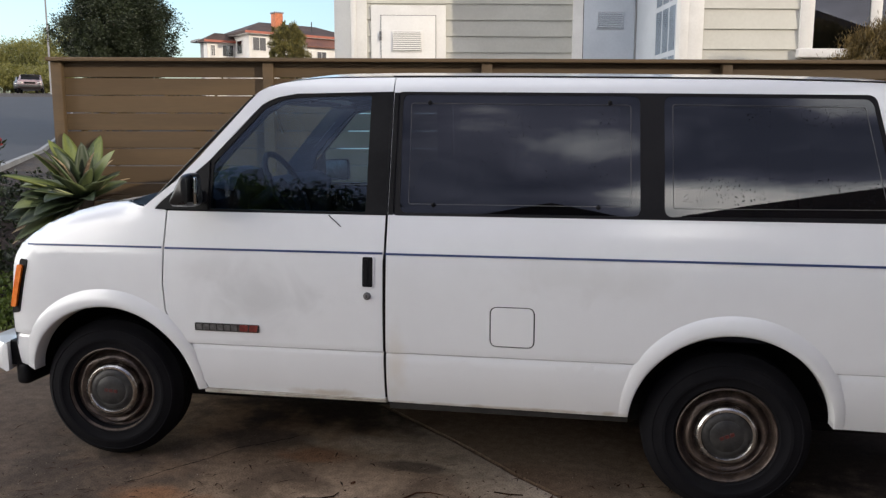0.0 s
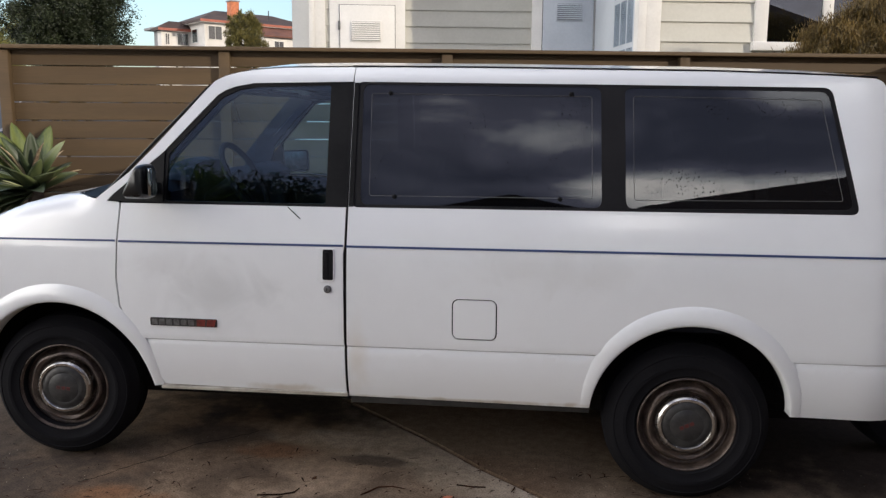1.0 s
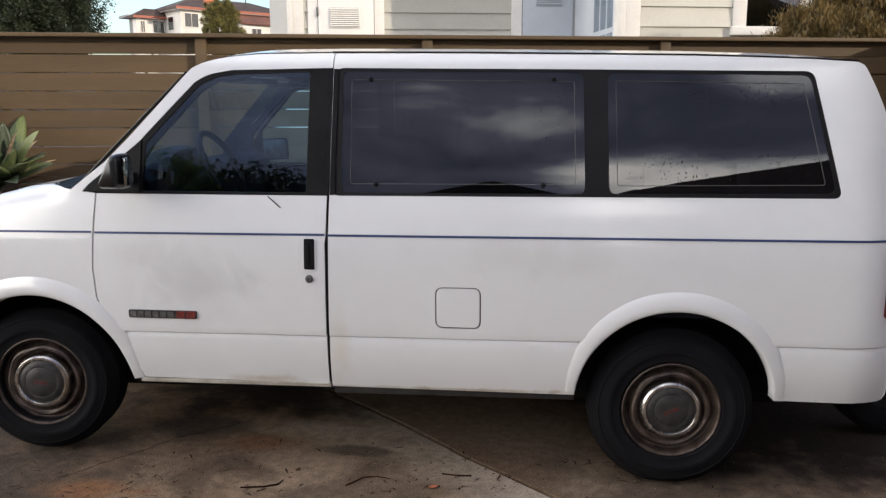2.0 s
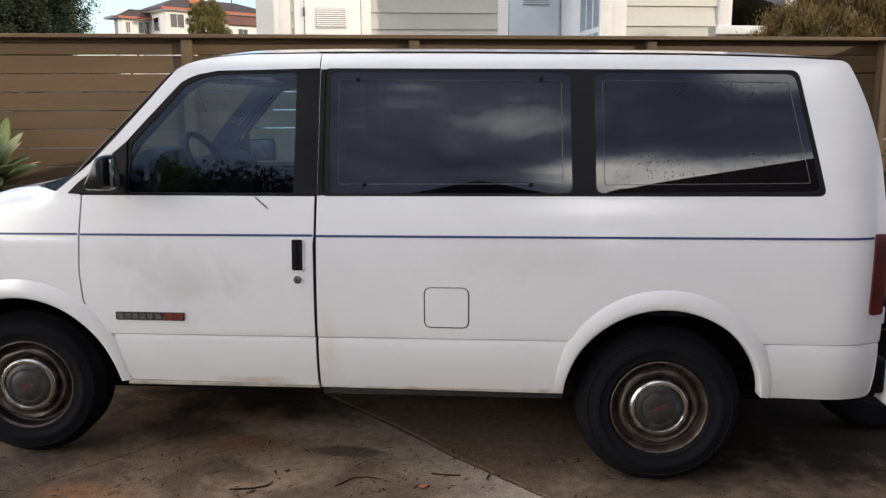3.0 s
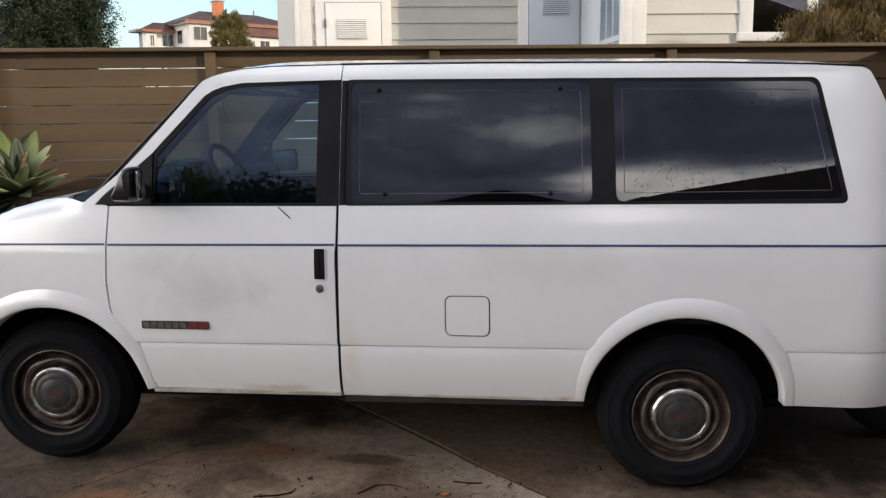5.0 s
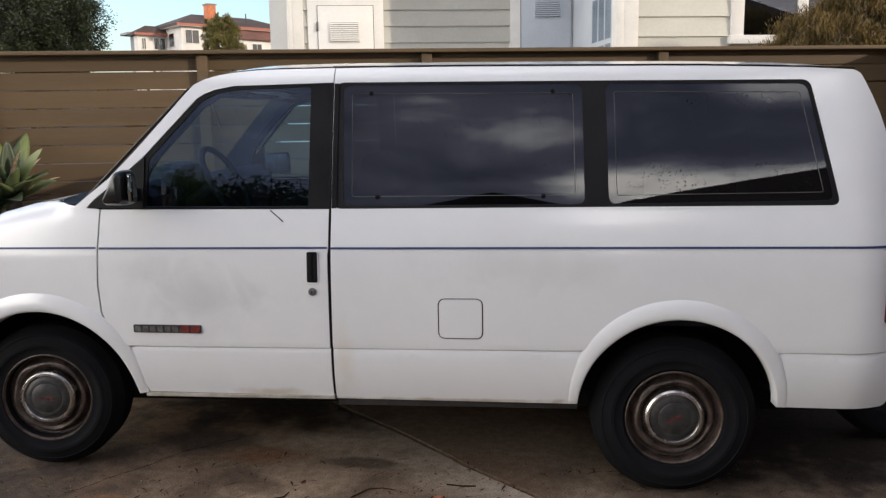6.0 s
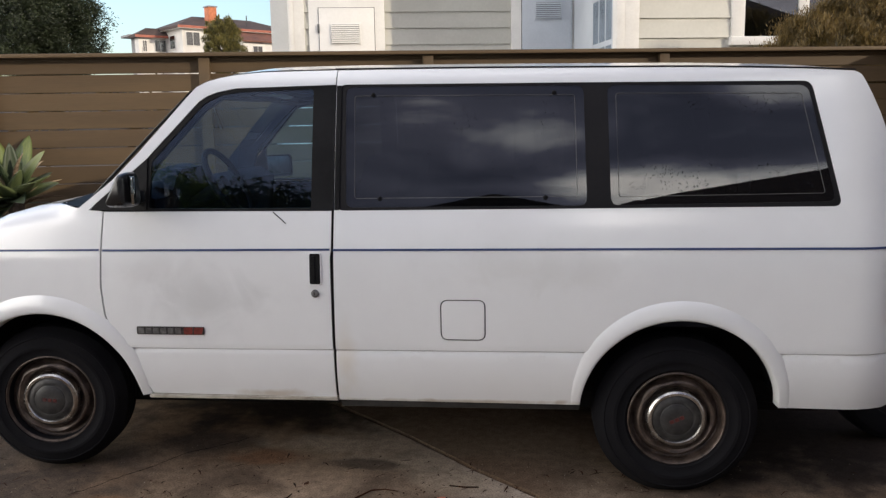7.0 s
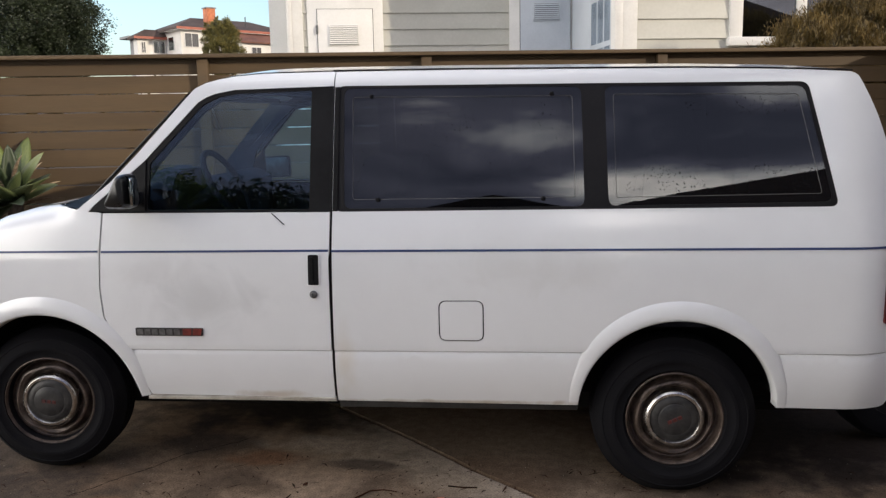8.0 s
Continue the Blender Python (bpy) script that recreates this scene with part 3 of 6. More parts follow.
def flank(name, outline, material, parent, holes=(), label="", step=0.05, thick=0.012, out=0.0, far=False, fine=()):
    """A body panel cut out of the flank: an outline in (x, z) with holes, bent to the flank's shape and given a thickness."""
    bm = bmesh.new()
    edges = []
    for loop in (outline, *holes):
        vs_ = [bm.verts.new((x, 0, z)) for x, z in loop]
        edges += [bm.edges.new((vs_[i], vs_[(i + 1) % len(vs_)])) for i in range(len(vs_))]
    bmesh.ops.triangle_fill(bm, use_beauty=True, use_dissolve=False, edges=edges, normal=(0, -1, 0))
    xs, zs = [p[0] for p in outline], [p[1] for p in outline]
    cuts = [((x, 0, 0), (1, 0, 0)) for x in np.arange(min(xs) + step, max(xs), step)]
    cuts += [((0, 0, z), (0, 0, 1)) for z in sorted([*np.arange(min(zs) + step, max(zs), step), *[q for q in (0.583, 0.595, 0.603, 0.622, 1.19, 1.72, 1.74, 1.76, 1.78) if min(zs) < q < max(zs)], *fine])]
    for co, no in cuts:
        bmesh.ops.bisect_plane(bm, geom=[*bm.verts, *bm.edges, *bm.faces], dist=1e-5, plane_co=co, plane_no=no)
    loose = [e for e in bm.edges if len(e.link_faces) == 2 and abs(e.verts[0].co.x - e.verts[1].co.x) > 1e-4 and abs(e.verts[0].co.z - e.verts[1].co.z) > 1e-4]
    bmesh.ops.dissolve_edges(bm, edges=loose, use_verts=False)
    bm.normal_update()
    for f in bm.faces:
        if f.normal.y > 0:
            f.normal_flip()
    for v in bm.verts:
        v.co.y = side_y(v.co.x, v.co.z) - out
        if far:
            v.co.y = W - v.co.y
    if far:
        bmesh.ops.reverse_faces(bm, faces=bm.faces)
    # thickness: an inner copy, joined to the outer skin along every edge
    rim_edges = [e for e in bm.edges if len(e.link_faces) == 1]
    pairs = [(e.verts[0], e.verts[1], e.link_faces[0]) for e in rim_edges]
    got = bmesh.ops.duplicate(bm, geom=[*bm.verts, *bm.edges, *bm.faces])
    twin = got["vert_map"]
    inner = [f for f in got["geom"] if isinstance(f, bmesh.types.BMFace)]
    for v in {v for f in inner for v in f.verts}:
        v.co.y += -thick if far else thick
    bmesh.ops.reverse_faces(bm, faces=inner)
    for v0, v1, f in pairs:
        loop = next(lp for lp in f.loops if {lp.vert, lp.link_loop_next.vert} == {v0, v1})
        a, b = loop.vert, loop.link_loop_next.vert
        bm.faces.new((b, a, twin[a], twin[b]))
    ob = part(name, bm, material, parent, label, smooth=-34)
    if thick > 0.006:
        bv = ob.modifiers.new("edge", "BEVEL")
        bv.width, bv.segments, bv.limit_method, bv.angle_limit = 0.0025, 2, "ANGLE", radians(50)
        bv.harden_normals = True
    return ob


def rounded(points, r, n=5):
    """A polygon with its corners rounded."""
    out = []
    m = len(points)
    for i, p in enumerate(points):
        p, a, b = Vector(p), Vector(points[i - 1]), Vector(points[(i + 1) % m])
        ra = min(r, (a - p).length * 0.45, (b - p).length * 0.45)
        p0, p1 = p + (a - p).normalized() * ra, p + (b - p).normalized() * ra
        for k in range(n + 1):
            t = k / n
            q = p0 * (1 - t) ** 2 + p * 2 * t * (1 - t) + p1 * t ** 2
            out.append((q.x, q.y))
    return out


def arc(cx, cz, r, a0, a1, n=28):
    return [(cx + r * math.cos(radians(a)), cz + r * math.sin(radians(a))) for a in steps(a0, a1, n)]


F_ARCH, R_ARCH = (0.051, 0.331, 0.425), (2.843, 0.327, 0.414)
SEAM = [(0.524, 0.381), (0.480, 0.494), (0.442, 0.595), (0.376, 0.690), (0.353, 0.753), (0.345, 0.878), (0.355, 1.036), (0.363, 1.204)]
g = 0.0035


def inset(loop, d):
    """The loop shrunk by d towards its inside."""
    m = len(loop)
    area = sum(loop[i][0] * loop[(i + 1) % m][1] - loop[(i + 1) % m][0] * loop[i][1] for i in range(m))
    s = 1 if area > 0 else -1
    out = []
    for i in range(m):
        p, a, b = Vector(loop[i]), Vector(loop[i - 1]), Vector(loop[(i + 1) % m])
        e0, e1 = (p - a).normalized(), (b - p).normalized()
        n0, n1 = Vector((-e0.y, e0.x)) * s, Vector((-e1.y, e1.x)) * s
        k = (n0 + n1)
        k = k / max(0.35, k.dot(n0))
        out.append(tuple(p + k * d))
    return out


def build_van():
    van = thing("van", (0, 0, 0), "white passenger van with dark tinted windows parked on the driveway", "van")
    front_top = [(0.300, 1.213), (0.235, 1.222), (0.195, 1.233)] + [(x, hood_z(x) - 0.002) for x in (0.160, 0.08, 0.03, -0.05, -0.119, -0.19, -0.272, -0.34, -0.398, -0.428)]
    fender = [(SEAM[0][0] - g, SEAM[0][1])] + [(x - g, z) for x, z in SEAM[1:]] + [(0.345, 1.208)] + front_top + [(-0.422, 0.960), (-0.458, 0.708), (-0.461, 0.630), (-0.460, 0.530), (-0.452, 0.442), (-0.402, 0.440)]
    fx, fz, fr = F_ARCH
    fender += arc(fx, fz, fr + 0.022, 166, 7, 26)
    fuel = rounded([(1.844, 0.653), (2.026, 0.652), (2.026, 0.821), (1.844, 0.821)], 0.028)
    rx, rz, rr = R_ARCH
    door = [(x + g, z) for x, z in SEAM] + [(1.378, 1.201), (1.376, 1.036), (1.371, 1.006), (1.368, 0.374)]
    rear_line = [(3.694, 0.347), (3.715, 0.354), (3.726, 0.374), (3.729, 0.446), (3.725, 0.599), (3.725, 0.855), (3.719, 1.053), (3.713, 1.167), (3.693, 1.327), (3.676, 1.410), (3.653, 1.487), (3.624, 1.570), (3.591, 1.646), (3.567, 1.695), (3.556, 1.716)]
    band = rounded([(1.398, 1.202), (3.462, 1.206), (3.352, 1.707), (2.422, 1.720), (1.406, 1.732)], 0.035)
    # the flank behind the door, with the arch, the window band and the filler hole
    q = [(1.379, 0.360), (rx + (rr + 0.03) * math.cos(radians(178)), 0.352)] + arc(rx, rz, rr + 0.03, 177, 3, 30) + [(3.293, 0.353)] + rear_line + [(3.549, 1.727), (3.538, 1.735), (3.520, roof_edge(3.52) - 0.001)]
    q += [(x, roof_edge(x)) for x in (3.34, 2.9, 2.4, 1.96, 1.6)] + [(1.397, 1.794)]
    pillar = [(1.391, 1.732), (1.394, 1.795), (1.080, 1.794), (1.012, 1.790), (0.937, 1.783), (0.877, 1.773), (0.818, 1.757), (0.773, 1.735), (0.729, 1.690), (0.629, 1.578), (0.510, 1.449), (0.401, 1.339), (0.240, 1.214), (0.300, 1.213), (0.330, 1.243), (0.553, 1.427), (0.790, 1.676), (0.825, 1.696), (0.866, 1.711), (0.951, 1.726)]
    win_d = [(0.367, 1.207), (1.383, 1.204), (1.392, 1.730), (0.951, 1.724), (0.866, 1.709), (0.825, 1.694), (0.790, 1.673), (0.553, 1.425)]
    pane_d = rounded([(0.569, 1.215), (1.289, 1.213), (1.294, 1.717), (0.965, 1.710), (0.885, 1.699), (0.807, 1.663), (0.578, 1.419)], 0.012, 3)
    pane_1 = rounded([(1.440, 1.214), (2.452, 1.216), (2.440, 1.708), (1.436, 1.721)], 0.035)
    pane_2 = rounded([(2.549, 1.216), (3.439, 1.225), (3.340, 1.691), (2.537, 1.707)], 0.035)
    for far in (False, True):
        flank("fender", fender, M_PAINT, van, far=far, label="" if far else "white front fender with a round wheel opening", fine=(1.15, 1.17, 1.19, 1.21, 1.23))
        flank("door", door, M_PAINT, van, far=far, label="white front door with scuffs")
        # the far door's window reaches further forward
        on = -0.034 if far else 0.0
        flank("door_frame", pillar[:14] + [(x + on, z) if x < 0.86 else (x, z) for x, z in pillar[14:]], M_PAINT, van, far=far, thick=0.03)
        flank("side_panel", q, M_PAINT, van, [band, inset(fuel, -0.005)] if not far else [band], far=far, label="long white side panel")
        pane_f = [(x + 1.6 * on, z) if x < 0.86 else (x, z) for x, z in pane_d]
        flank("window_surround", [(x + on, z) if x < 0.86 else (x, z) for x, z in win_d], M_TRIM, van, [pane_f], out=-0.004, thick=0.02, far=far)
        flank("window_surround", inset(band, -0.004), M_PILLAR, van, [pane_1, pane_2], out=-0.004, thick=0.02, far=far)
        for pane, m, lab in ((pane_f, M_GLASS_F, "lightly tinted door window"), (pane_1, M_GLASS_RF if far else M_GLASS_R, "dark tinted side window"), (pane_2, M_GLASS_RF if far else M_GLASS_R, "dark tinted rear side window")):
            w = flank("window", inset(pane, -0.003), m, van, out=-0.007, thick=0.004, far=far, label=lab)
            w.visible_shadow = False
        # flared lips round the wheel openings
        for (cx, cz, r), a0, a1 in ((F_ARCH, 5, 168), (R_ARCH, 3, 177)):
            bm = bmesh.new()
            prof = [(-0.004, 0.07), (0.0, -0.006), (0.004, -0.0105), (0.012, -0.0132), (0.030, -0.0128), (0.048, -0.0105), (0.062, -0.0074), (0.075, -0.0036), (0.088, 0.002)]
            rings = []
            for a in steps(a0, a1, 54):
                ca, sa = math.cos(radians(a)), math.sin(radians(a))
                ring = []
                for dr, dy in prof:
                    x, z = cx + (r + dr) * ca, cz + (r + dr) * sa
                    x = cx + (r + dr * (0.44 + 0.46 * max(0.0, sa))) * ca
                    z = max(z, 0.353)
                    y = side_y(x, max(z, 0.63)) + lerp_table(z, [0.34, 0.38, 0.42, 0.46, 0.50, 0.55, 0.603, 0.64], [0.060, 0.044, 0.032, 0.023, 0.0165, 0.0115, 0.004, 0.0]) + (dy if dy > 0 else dy * (0.04 + 0.96 * max(0.0, sa) ** 0.8))
                    ring.append(bm.verts.new((x, W - y if far else y, z)))
                rings.append(ring)
            for r0, r1 in zip(rings, rings[1:]):
                for i in range(len(prof) - 1):
                    bm.faces.new((r0[i], r0[i + 1], r1[i + 1], r1[i]))
            part("wheel_arch", bm, M_PAINT, van, smooth=60)
            liner = sheet(steps(9, 171, 30), [0.05, 0.38], lambda a, y: (cx + (r + 0.03) * math.cos(radians(a)), (W - y) if far else y, cz + (r + 0.03) * math.sin(radians(a))))
            part("arch_liner", liner, M_UNDER, van)
        # rocker strip under the door
        bm = sheet(steps(0.512, 1.374, 14), [0, 1, 2, 3, 4], lambda x, k: (x, (W - (0.034 + (0.03, 0, 0.003, 0.02, 0.10)[int(k)])) if far else 0.034 + (0.03, 0, 0.003, 0.02, 0.10)[int(k)], (0.3775, 0.374, 0.361, 0.355, 0.355)[int(k)]))
        part("rocker", bm, M_ROCKER, van, "dirty white sill strip", smooth=50)
    part("sill_flange", boxed(1.384, 2.43, 0.062, 0.075, 0.326, 0.364, 0.003), M_FLANGE, van, "dark grimy flange under the side panel")
    flank("pillar_trim", [(1.3905, 1.2045), (1.412, 1.2045), (1.418, 1.728), (1.3975, 1.728)], M_TRIM, van, out=0.0015, thick=0.004, label="black pillar trim")
    flank("fuel_door", fuel, M_PAINT, van, out=0.0005, label="square white fuel filler door")
    for x0, x1 in ((-0.335, 0.347), (0.362, 1.372), (1.384, 3.652)):
        flank("pinstripe", [(x0, 1.034), (x1, 1.036), (x1, 1.045), (x0, 1.043)], M_STRIPE, van, out=0.0022, thick=0.002, label="thin dark blue stripe")

    # hood, roof, windshield, tail
    hood = sheet(steps(-0.432, 0.166, 18), steps(0, 1, 20), lambda x, s: (x - 0.06 * math.sin(math.pi * s) * (1 if x < -0.14 else 0.3), side_y(x, hood_z(x) - 0.002) + s * (W - 2 * side_y(x, hood_z(x) - 0.002)), hood_z(x) + 0.010 * math.sin(math.pi * s)))
    part("hood", hood, M_PAINT, van, "white sloping hood", smooth=50)

    def roof_at(x, s):
        y0 = side_y(x, min(roof_edge(x), 1.83)) + 0.004
        y = y0 + s * (W - 2 * y0)
        k = 1 - abs(2 * s - 1) ** 2.6
        ends = min(1.0, max(0.0, (x - 0.66) / 0.35)) ** 0.6 * min(1.0, max(0.1, (3.62 - x) / 0.25)) ** 0.5
        return (x - (0.09 * math.sin(math.pi * s) if x < 1.0 else 0) * (1.0 - x) / 0.3 if x < 1.0 else x, y, roof_edge(x) + 0.005 + 0.048 * k * ends)
    ss = [0, 0.008, 0.02, 0.04, 0.07, 0.11, 0.17, 0.25, 0.35, 0.5, 0.65, 0.75, 0.83, 0.89, 0.93, 0.96, 0.98, 0.992, 1]
    part("roof", sheet([0.70, 0.73, 0.76, 0.79, 0.83, 0.87, 0.913, 0.98, 1.06] + steps(1.15, 3.5, 20) + [3.53, 3.555], ss, roof_at), M_PAINT, van, "white van roof", smooth=60)
    for far in (False, True):
        bm = bmesh.new()
        tube(bm, [(x, W - side_y(x, roof_edge(x)) if far else side_y(x, roof_edge(x)), roof_edge(x) + 0.004) for x in [1.384] + steps(1.45, 3.525, 14)], 0.0032, 6)
        part("drip_rail", bm, M_TRIM, van, "dark roof gutter seam")

    def shield(s, k):
        x, z = 0.266 + k * 0.478, 1.214 + k * 0.492
        y0 = side_y(x, z) + 0.012
        y = y0 + s * (W - 2 * y0)
        return (x - 0.025 * math.sin(math.pi * s), y, z)
    ws = part("windshield", sheet(steps(0, 1, 16), steps(0, 1, 8), shield), M_GLASS_W, van, "clear raked windshield", smooth=60)
    ws.visible_shadow = False
    for far in (False, True):
        bm = bmesh.new()
        pts_ = [Vector(shield(1.0 if far else 0.0, k)) + Vector((-0.004, 0, 0.003)) for k in steps(-0.02, 1.02, 10)]
        rake = Vector((-0.717, 0, 0.697))
        tube(bm, [p + rake * 0.001 for p in pts_], 0.0065, 8)
        part("windshield_seal", bm, M_TRIM, van, "black windshield edge seal")
        # pale tube drawn for the highlight on the curved glass edge
        bm = bmesh.new()
        tube(bm, [p + rake * 0.0075 + Vector((0, -0.004 if far else 0.004, 0)) for p in pts_[1:-1]], 0.0022, 6)
        part("windshield_moulding", bm, M_BADGE_L, van, "thin pale line standing for the bright windshield edge")
    cowl = sheet(steps(0, 1, 16), [0, 1, 2], lambda s, k: (0.160 + 0.065 * k - 0.05 * math.sin(math.pi * s), 0.055 + s * (W - 0.11), 1.241 - 0.012 * k + 0.034 * math.sin(math.pi * s)))
    part("cowl", cowl, M_TRIM, van, "black cowl panel below the windshield")
    for y0 in (0.35, 1.05):
        bm = bmesh.new()
        tube(bm, [(0.20, y0, 1.268), (0.235, y0 + 0.05, 1.275), (0.27, y0 + 0.45, 1.29)], 0.006, 6)
        part("wiper", bm, M_TRIM, van)
    tail = sheet(steps(0, 1, 14), [0.347, 0.354, 0.374, 0.446, 0.599, 0.855, 1.053, 1.167, 1.327, 1.487, 1.646, 1.719, 1.742], lambda s, z: (lerp_table(z, [p[1] for p in rear_line], [p[0] for p in rear_line]) - 0.006 + 0.035 * math.sin(math.pi * s) ** 0.5, side_y(3.70, z) + 0.006 + s * (W - 0.012 - 2 * side_y(3.70, z)), z))
    part("tailgate", tail, M_PAINT, van, "white rear doors", smooth=60)
    rw = sheet(steps(0, 1, 6), steps(1.22, 1.62, 4), lambda s, z: (lerp_table(z, [p[1] for p in rear_line], [p[0] for p in rear_line]) + 0.034, 0.30 + s * 1.35, z))
    part("rear_window", rw, M_TRIM, van, "dark rear window")
    for z0, z1 in ((0.66, 0.735), (1.08, 1.15)):
        part("door_hinge", boxed(3.715, 3.768, 0.13, 0.19, z0, z1, 0.008), M_PAINT, van, "white rear door hinge")
    # tail lamp, front lamp
    for far in (False, True):
        flank("tail_lamp", rounded([(3.652, 0.727), (3.716, 0.725), (3.715, 1.054), (3.657, 1.057)], 0.012, 3), M_TAIL, van, out=0.014, thick=0.05, far=far, label="dark red tail lamp")
        flank("lamp_bezel", rounded([(-0.462, 0.697), (-0.405, 0.709), (-0.332, 0.964), (-0.375, 0.969)], 0.010, 3), M_TRIM, van, out=0.004, thick=0.03, far=far, label="black lamp bezel")
        flank("turn_lamp", rounded([(-0.453, 0.733), (-0.417, 0.736), (-0.356, 0.938), (-0.388, 0.941)], 0.008, 3), M_ORANGE, van, out=0.016, thick=0.03, far=far, label="amber corner turn lamp")
    # nose, bumpers, underbody
    nose = sheet(steps(0, 1, 12), [0.44, 0.63, 0.71, 0.96, 1.0], lambda s, z: (lerp_table(z, [0.44, 0.63, 0.71, 0.96, 1.0], [-0.448, -0.457, -0.454, -0.418, -0.405]) - 0.07 * math.sin(math.pi * s) ** 0.6, side_y(-0.45, z) + s * (W - 2 * side_y(-0.45, z)), z))
    part("grille", nose, M_TRIM, van, "dark grille panel", smooth=60)
    bm = bmesh.new()
    rings = []
    for s in steps(0, 1, 24):
        y = 0.035 + s * (W - 0.07)
        c = min(1.0, min(s, 1 - s) / 0.12)
        xf = -0.535 - 0.16 * math.sqrt(1 - (1 - c) ** 2)
        xb = xf + 0.14 if 0.03 < s < 0.97 else -0.500
        rings.append([bm.verts.new(p) for p in ((xb, y, 0.410), (xf + 0.02, y, 0.405), (xf, y, 0.420), (xf - 0.008, y, 0.475), (xf, y, 0.530), (xf + 0.02, y, 0.547), (xb, y, 0.549))])
    for r0, r1 in zip(rings, rings[1:]):
        for i in range(7):
            bm.faces.new((r0[i], r0[(i + 1) % 7], r1[(i + 1) % 7], r1[i]))
    bm.faces.new(rings[0]); bm.faces.new(rings[-1])
    part("front_bumper", bm, M_PAINT, van, "white front bumper", smooth=40)
    part("bumper_filler", boxed(-0.508, -0.45, 0.065, W - 0.065, 0.43, 0.555, 0.006), M_TRIM, van)
    part("air_dam", boxed(-0.490, -0.418, 0.06, W - 0.06, 0.333, 0.445, 0.025, 3), M_TRIM, van, "black lower air dam")
    for y0, y1 in ((0.14, 0.52), (W - 0.52, W - 0.14)):
        part("rear_bumper", boxed(3.805, 3.92, y0, y1, 0.290, 0.425, 0.022, 3), M_PAINT, van, "white rear bumper corner")
        part("bumper_filler", boxed(3.70, 3.81, y0 + 0.02, y1 - 0.02, 0.34, 0.50, 0.02, 3), M_TRIM, van, "black filler before the rear bumper")
    part("bumper_bracket", boxed(3.58, 3.86, 0.24, 0.46, 0.30, 0.40, 0.02), M_UNDER, van)
    part("underbody", boxed(0.46, 2.40, 0.22, W - 0.22, 0.315, 0.36, 0.01), M_UNDER, van)
    part("floor_pan", boxed(-0.45, 3.66, 0.36, W - 0.36, 0.30, 0.40, 0.01), M_UNDER, van)
    # rear floor pieces, unseen, added to close off light under the tail
    for y0, y1 in ((0.09, 0.40), (W - 0.40, W - 0.09)):
        part("rear_floor", boxed(3.275, 3.60, y0, y1, 0.364, 0.40, 0.01), M_UNDER, van)
    part("rear_axle", boxed(2.78, 2.90, 0.30, W - 0.30, 0.23, 0.36, 0.05, 3), M_UNDER, van, "dark rear axle")
    # frame rails and the rest of the dark underside, unseen, added to block light
    for y0 in (0.40, W - 0.48):
        part("frame_rail", boxed(-0.30, 3.55, y0, y0 + 0.08, 0.215, 0.33, 0.01), M_UNDER, van)
    part("fuel_tank", boxed(1.55, 2.45, 0.52, 1.02, 0.185, 0.33, 0.05, 3), M_UNDER, van, "dark fuel tank, unseen, added to block light under the van")
    part("gearbox", boxed(0.55, 1.30, 0.80, 1.16, 0.175, 0.34, 0.06, 3), M_UNDER, van)
    part("cross_member", boxed(0.30, 0.46, 0.50, W - 0.50, 0.23, 0.31, 0.03), M_UNDER, van)
    part("muffler", boxed(1.75, 2.35, 1.15, 1.42, 0.19, 0.32, 0.06, 3), M_UNDER, van)
    part("cabin_floor", boxed(0.30, 3.60, 0.06, W - 0.06, 0.70, 0.73, 0.0), M_INT, van)
    part("firewall", boxed(0.285, 0.31, 0.12, W - 0.12, 0.78, 1.252, 0.0), M_INT, van)
    for y0 in (0.36, W - 0.38):
        part("inner_wheel_well", boxed(-0.45, 3.60, y0, y0 + 0.02, 0.40, 0.80, 0.0), M_UNDER, van)
    bm = bmesh.new()
    tube(bm, [(2.9, 0.45, 0.30), (3.4, 0.4, 0.28), (3.66, 0.4, 0.29)], 0.03, 10)
    part("exhaust_pipe", bm, M_UNDER, van)

    # handle, lock, badge
    pocket = flank("handle_pocket", rounded([(1.259, 0.885), (1.334, 0.884), (1.336, 1.030), (1.261, 1.030)], 0.02, 4), M_PAINT, van, out=0.0045, thick=0.014, label="moulded white handle surround")
    flank("door_handle", rounded([(1.282, 0.893), (1.329, 0.892), (1.330, 1.024), (1.284, 1.024)], 0.008, 3), M_TRIM, pocket, out=0.0065, thick=0.012, label="black recessed door handle")
    flank("handle_flap", rounded([(1.290, 0.901), (1.307, 0.901), (1.308, 1.014), (1.291, 1.014)], 0.004, 2), M_TRIM, pocket, out=0.0105, thick=0.008)
    soft = pocket.modifiers["edge"]
    soft.width, soft.segments = 0.0042, 4
    lk = lathe([(0.0, -0.012), (0.010, -0.012), (0.011, -0.009), (0.015, -0.008), (0.017, -0.004), (0.017, 0.006)], 24)
    ob = part("lock", lk, M_BADGE_L, van, "round chrome door lock")
    ob.location = (1.303, side_y(1.303, 0.852), 0.852)
    part("keyhole", boxed(-0.0015, 0.0015, -0.0135, -0.010, -0.006, 0.006), M_TRIM, ob)
    badge = flank("badge", rounded([(0.496, 0.666), (0.801, 0.665), (0.803, 0.701), (0.496, 0.702)], 0.006, 3), M_BADGE, van, out=0.006, thick=0.008, label="dark grey model badge with a red end")
    x = 0.505
    for k in range(6):
        flank("badge_block", [(x, 0.671), (x + 0.025, 0.671), (x + 0.025, 0.695), (x, 0.695)], M_BADGE_L, badge, out=0.009, thick=0.004)
        x += 0.0335
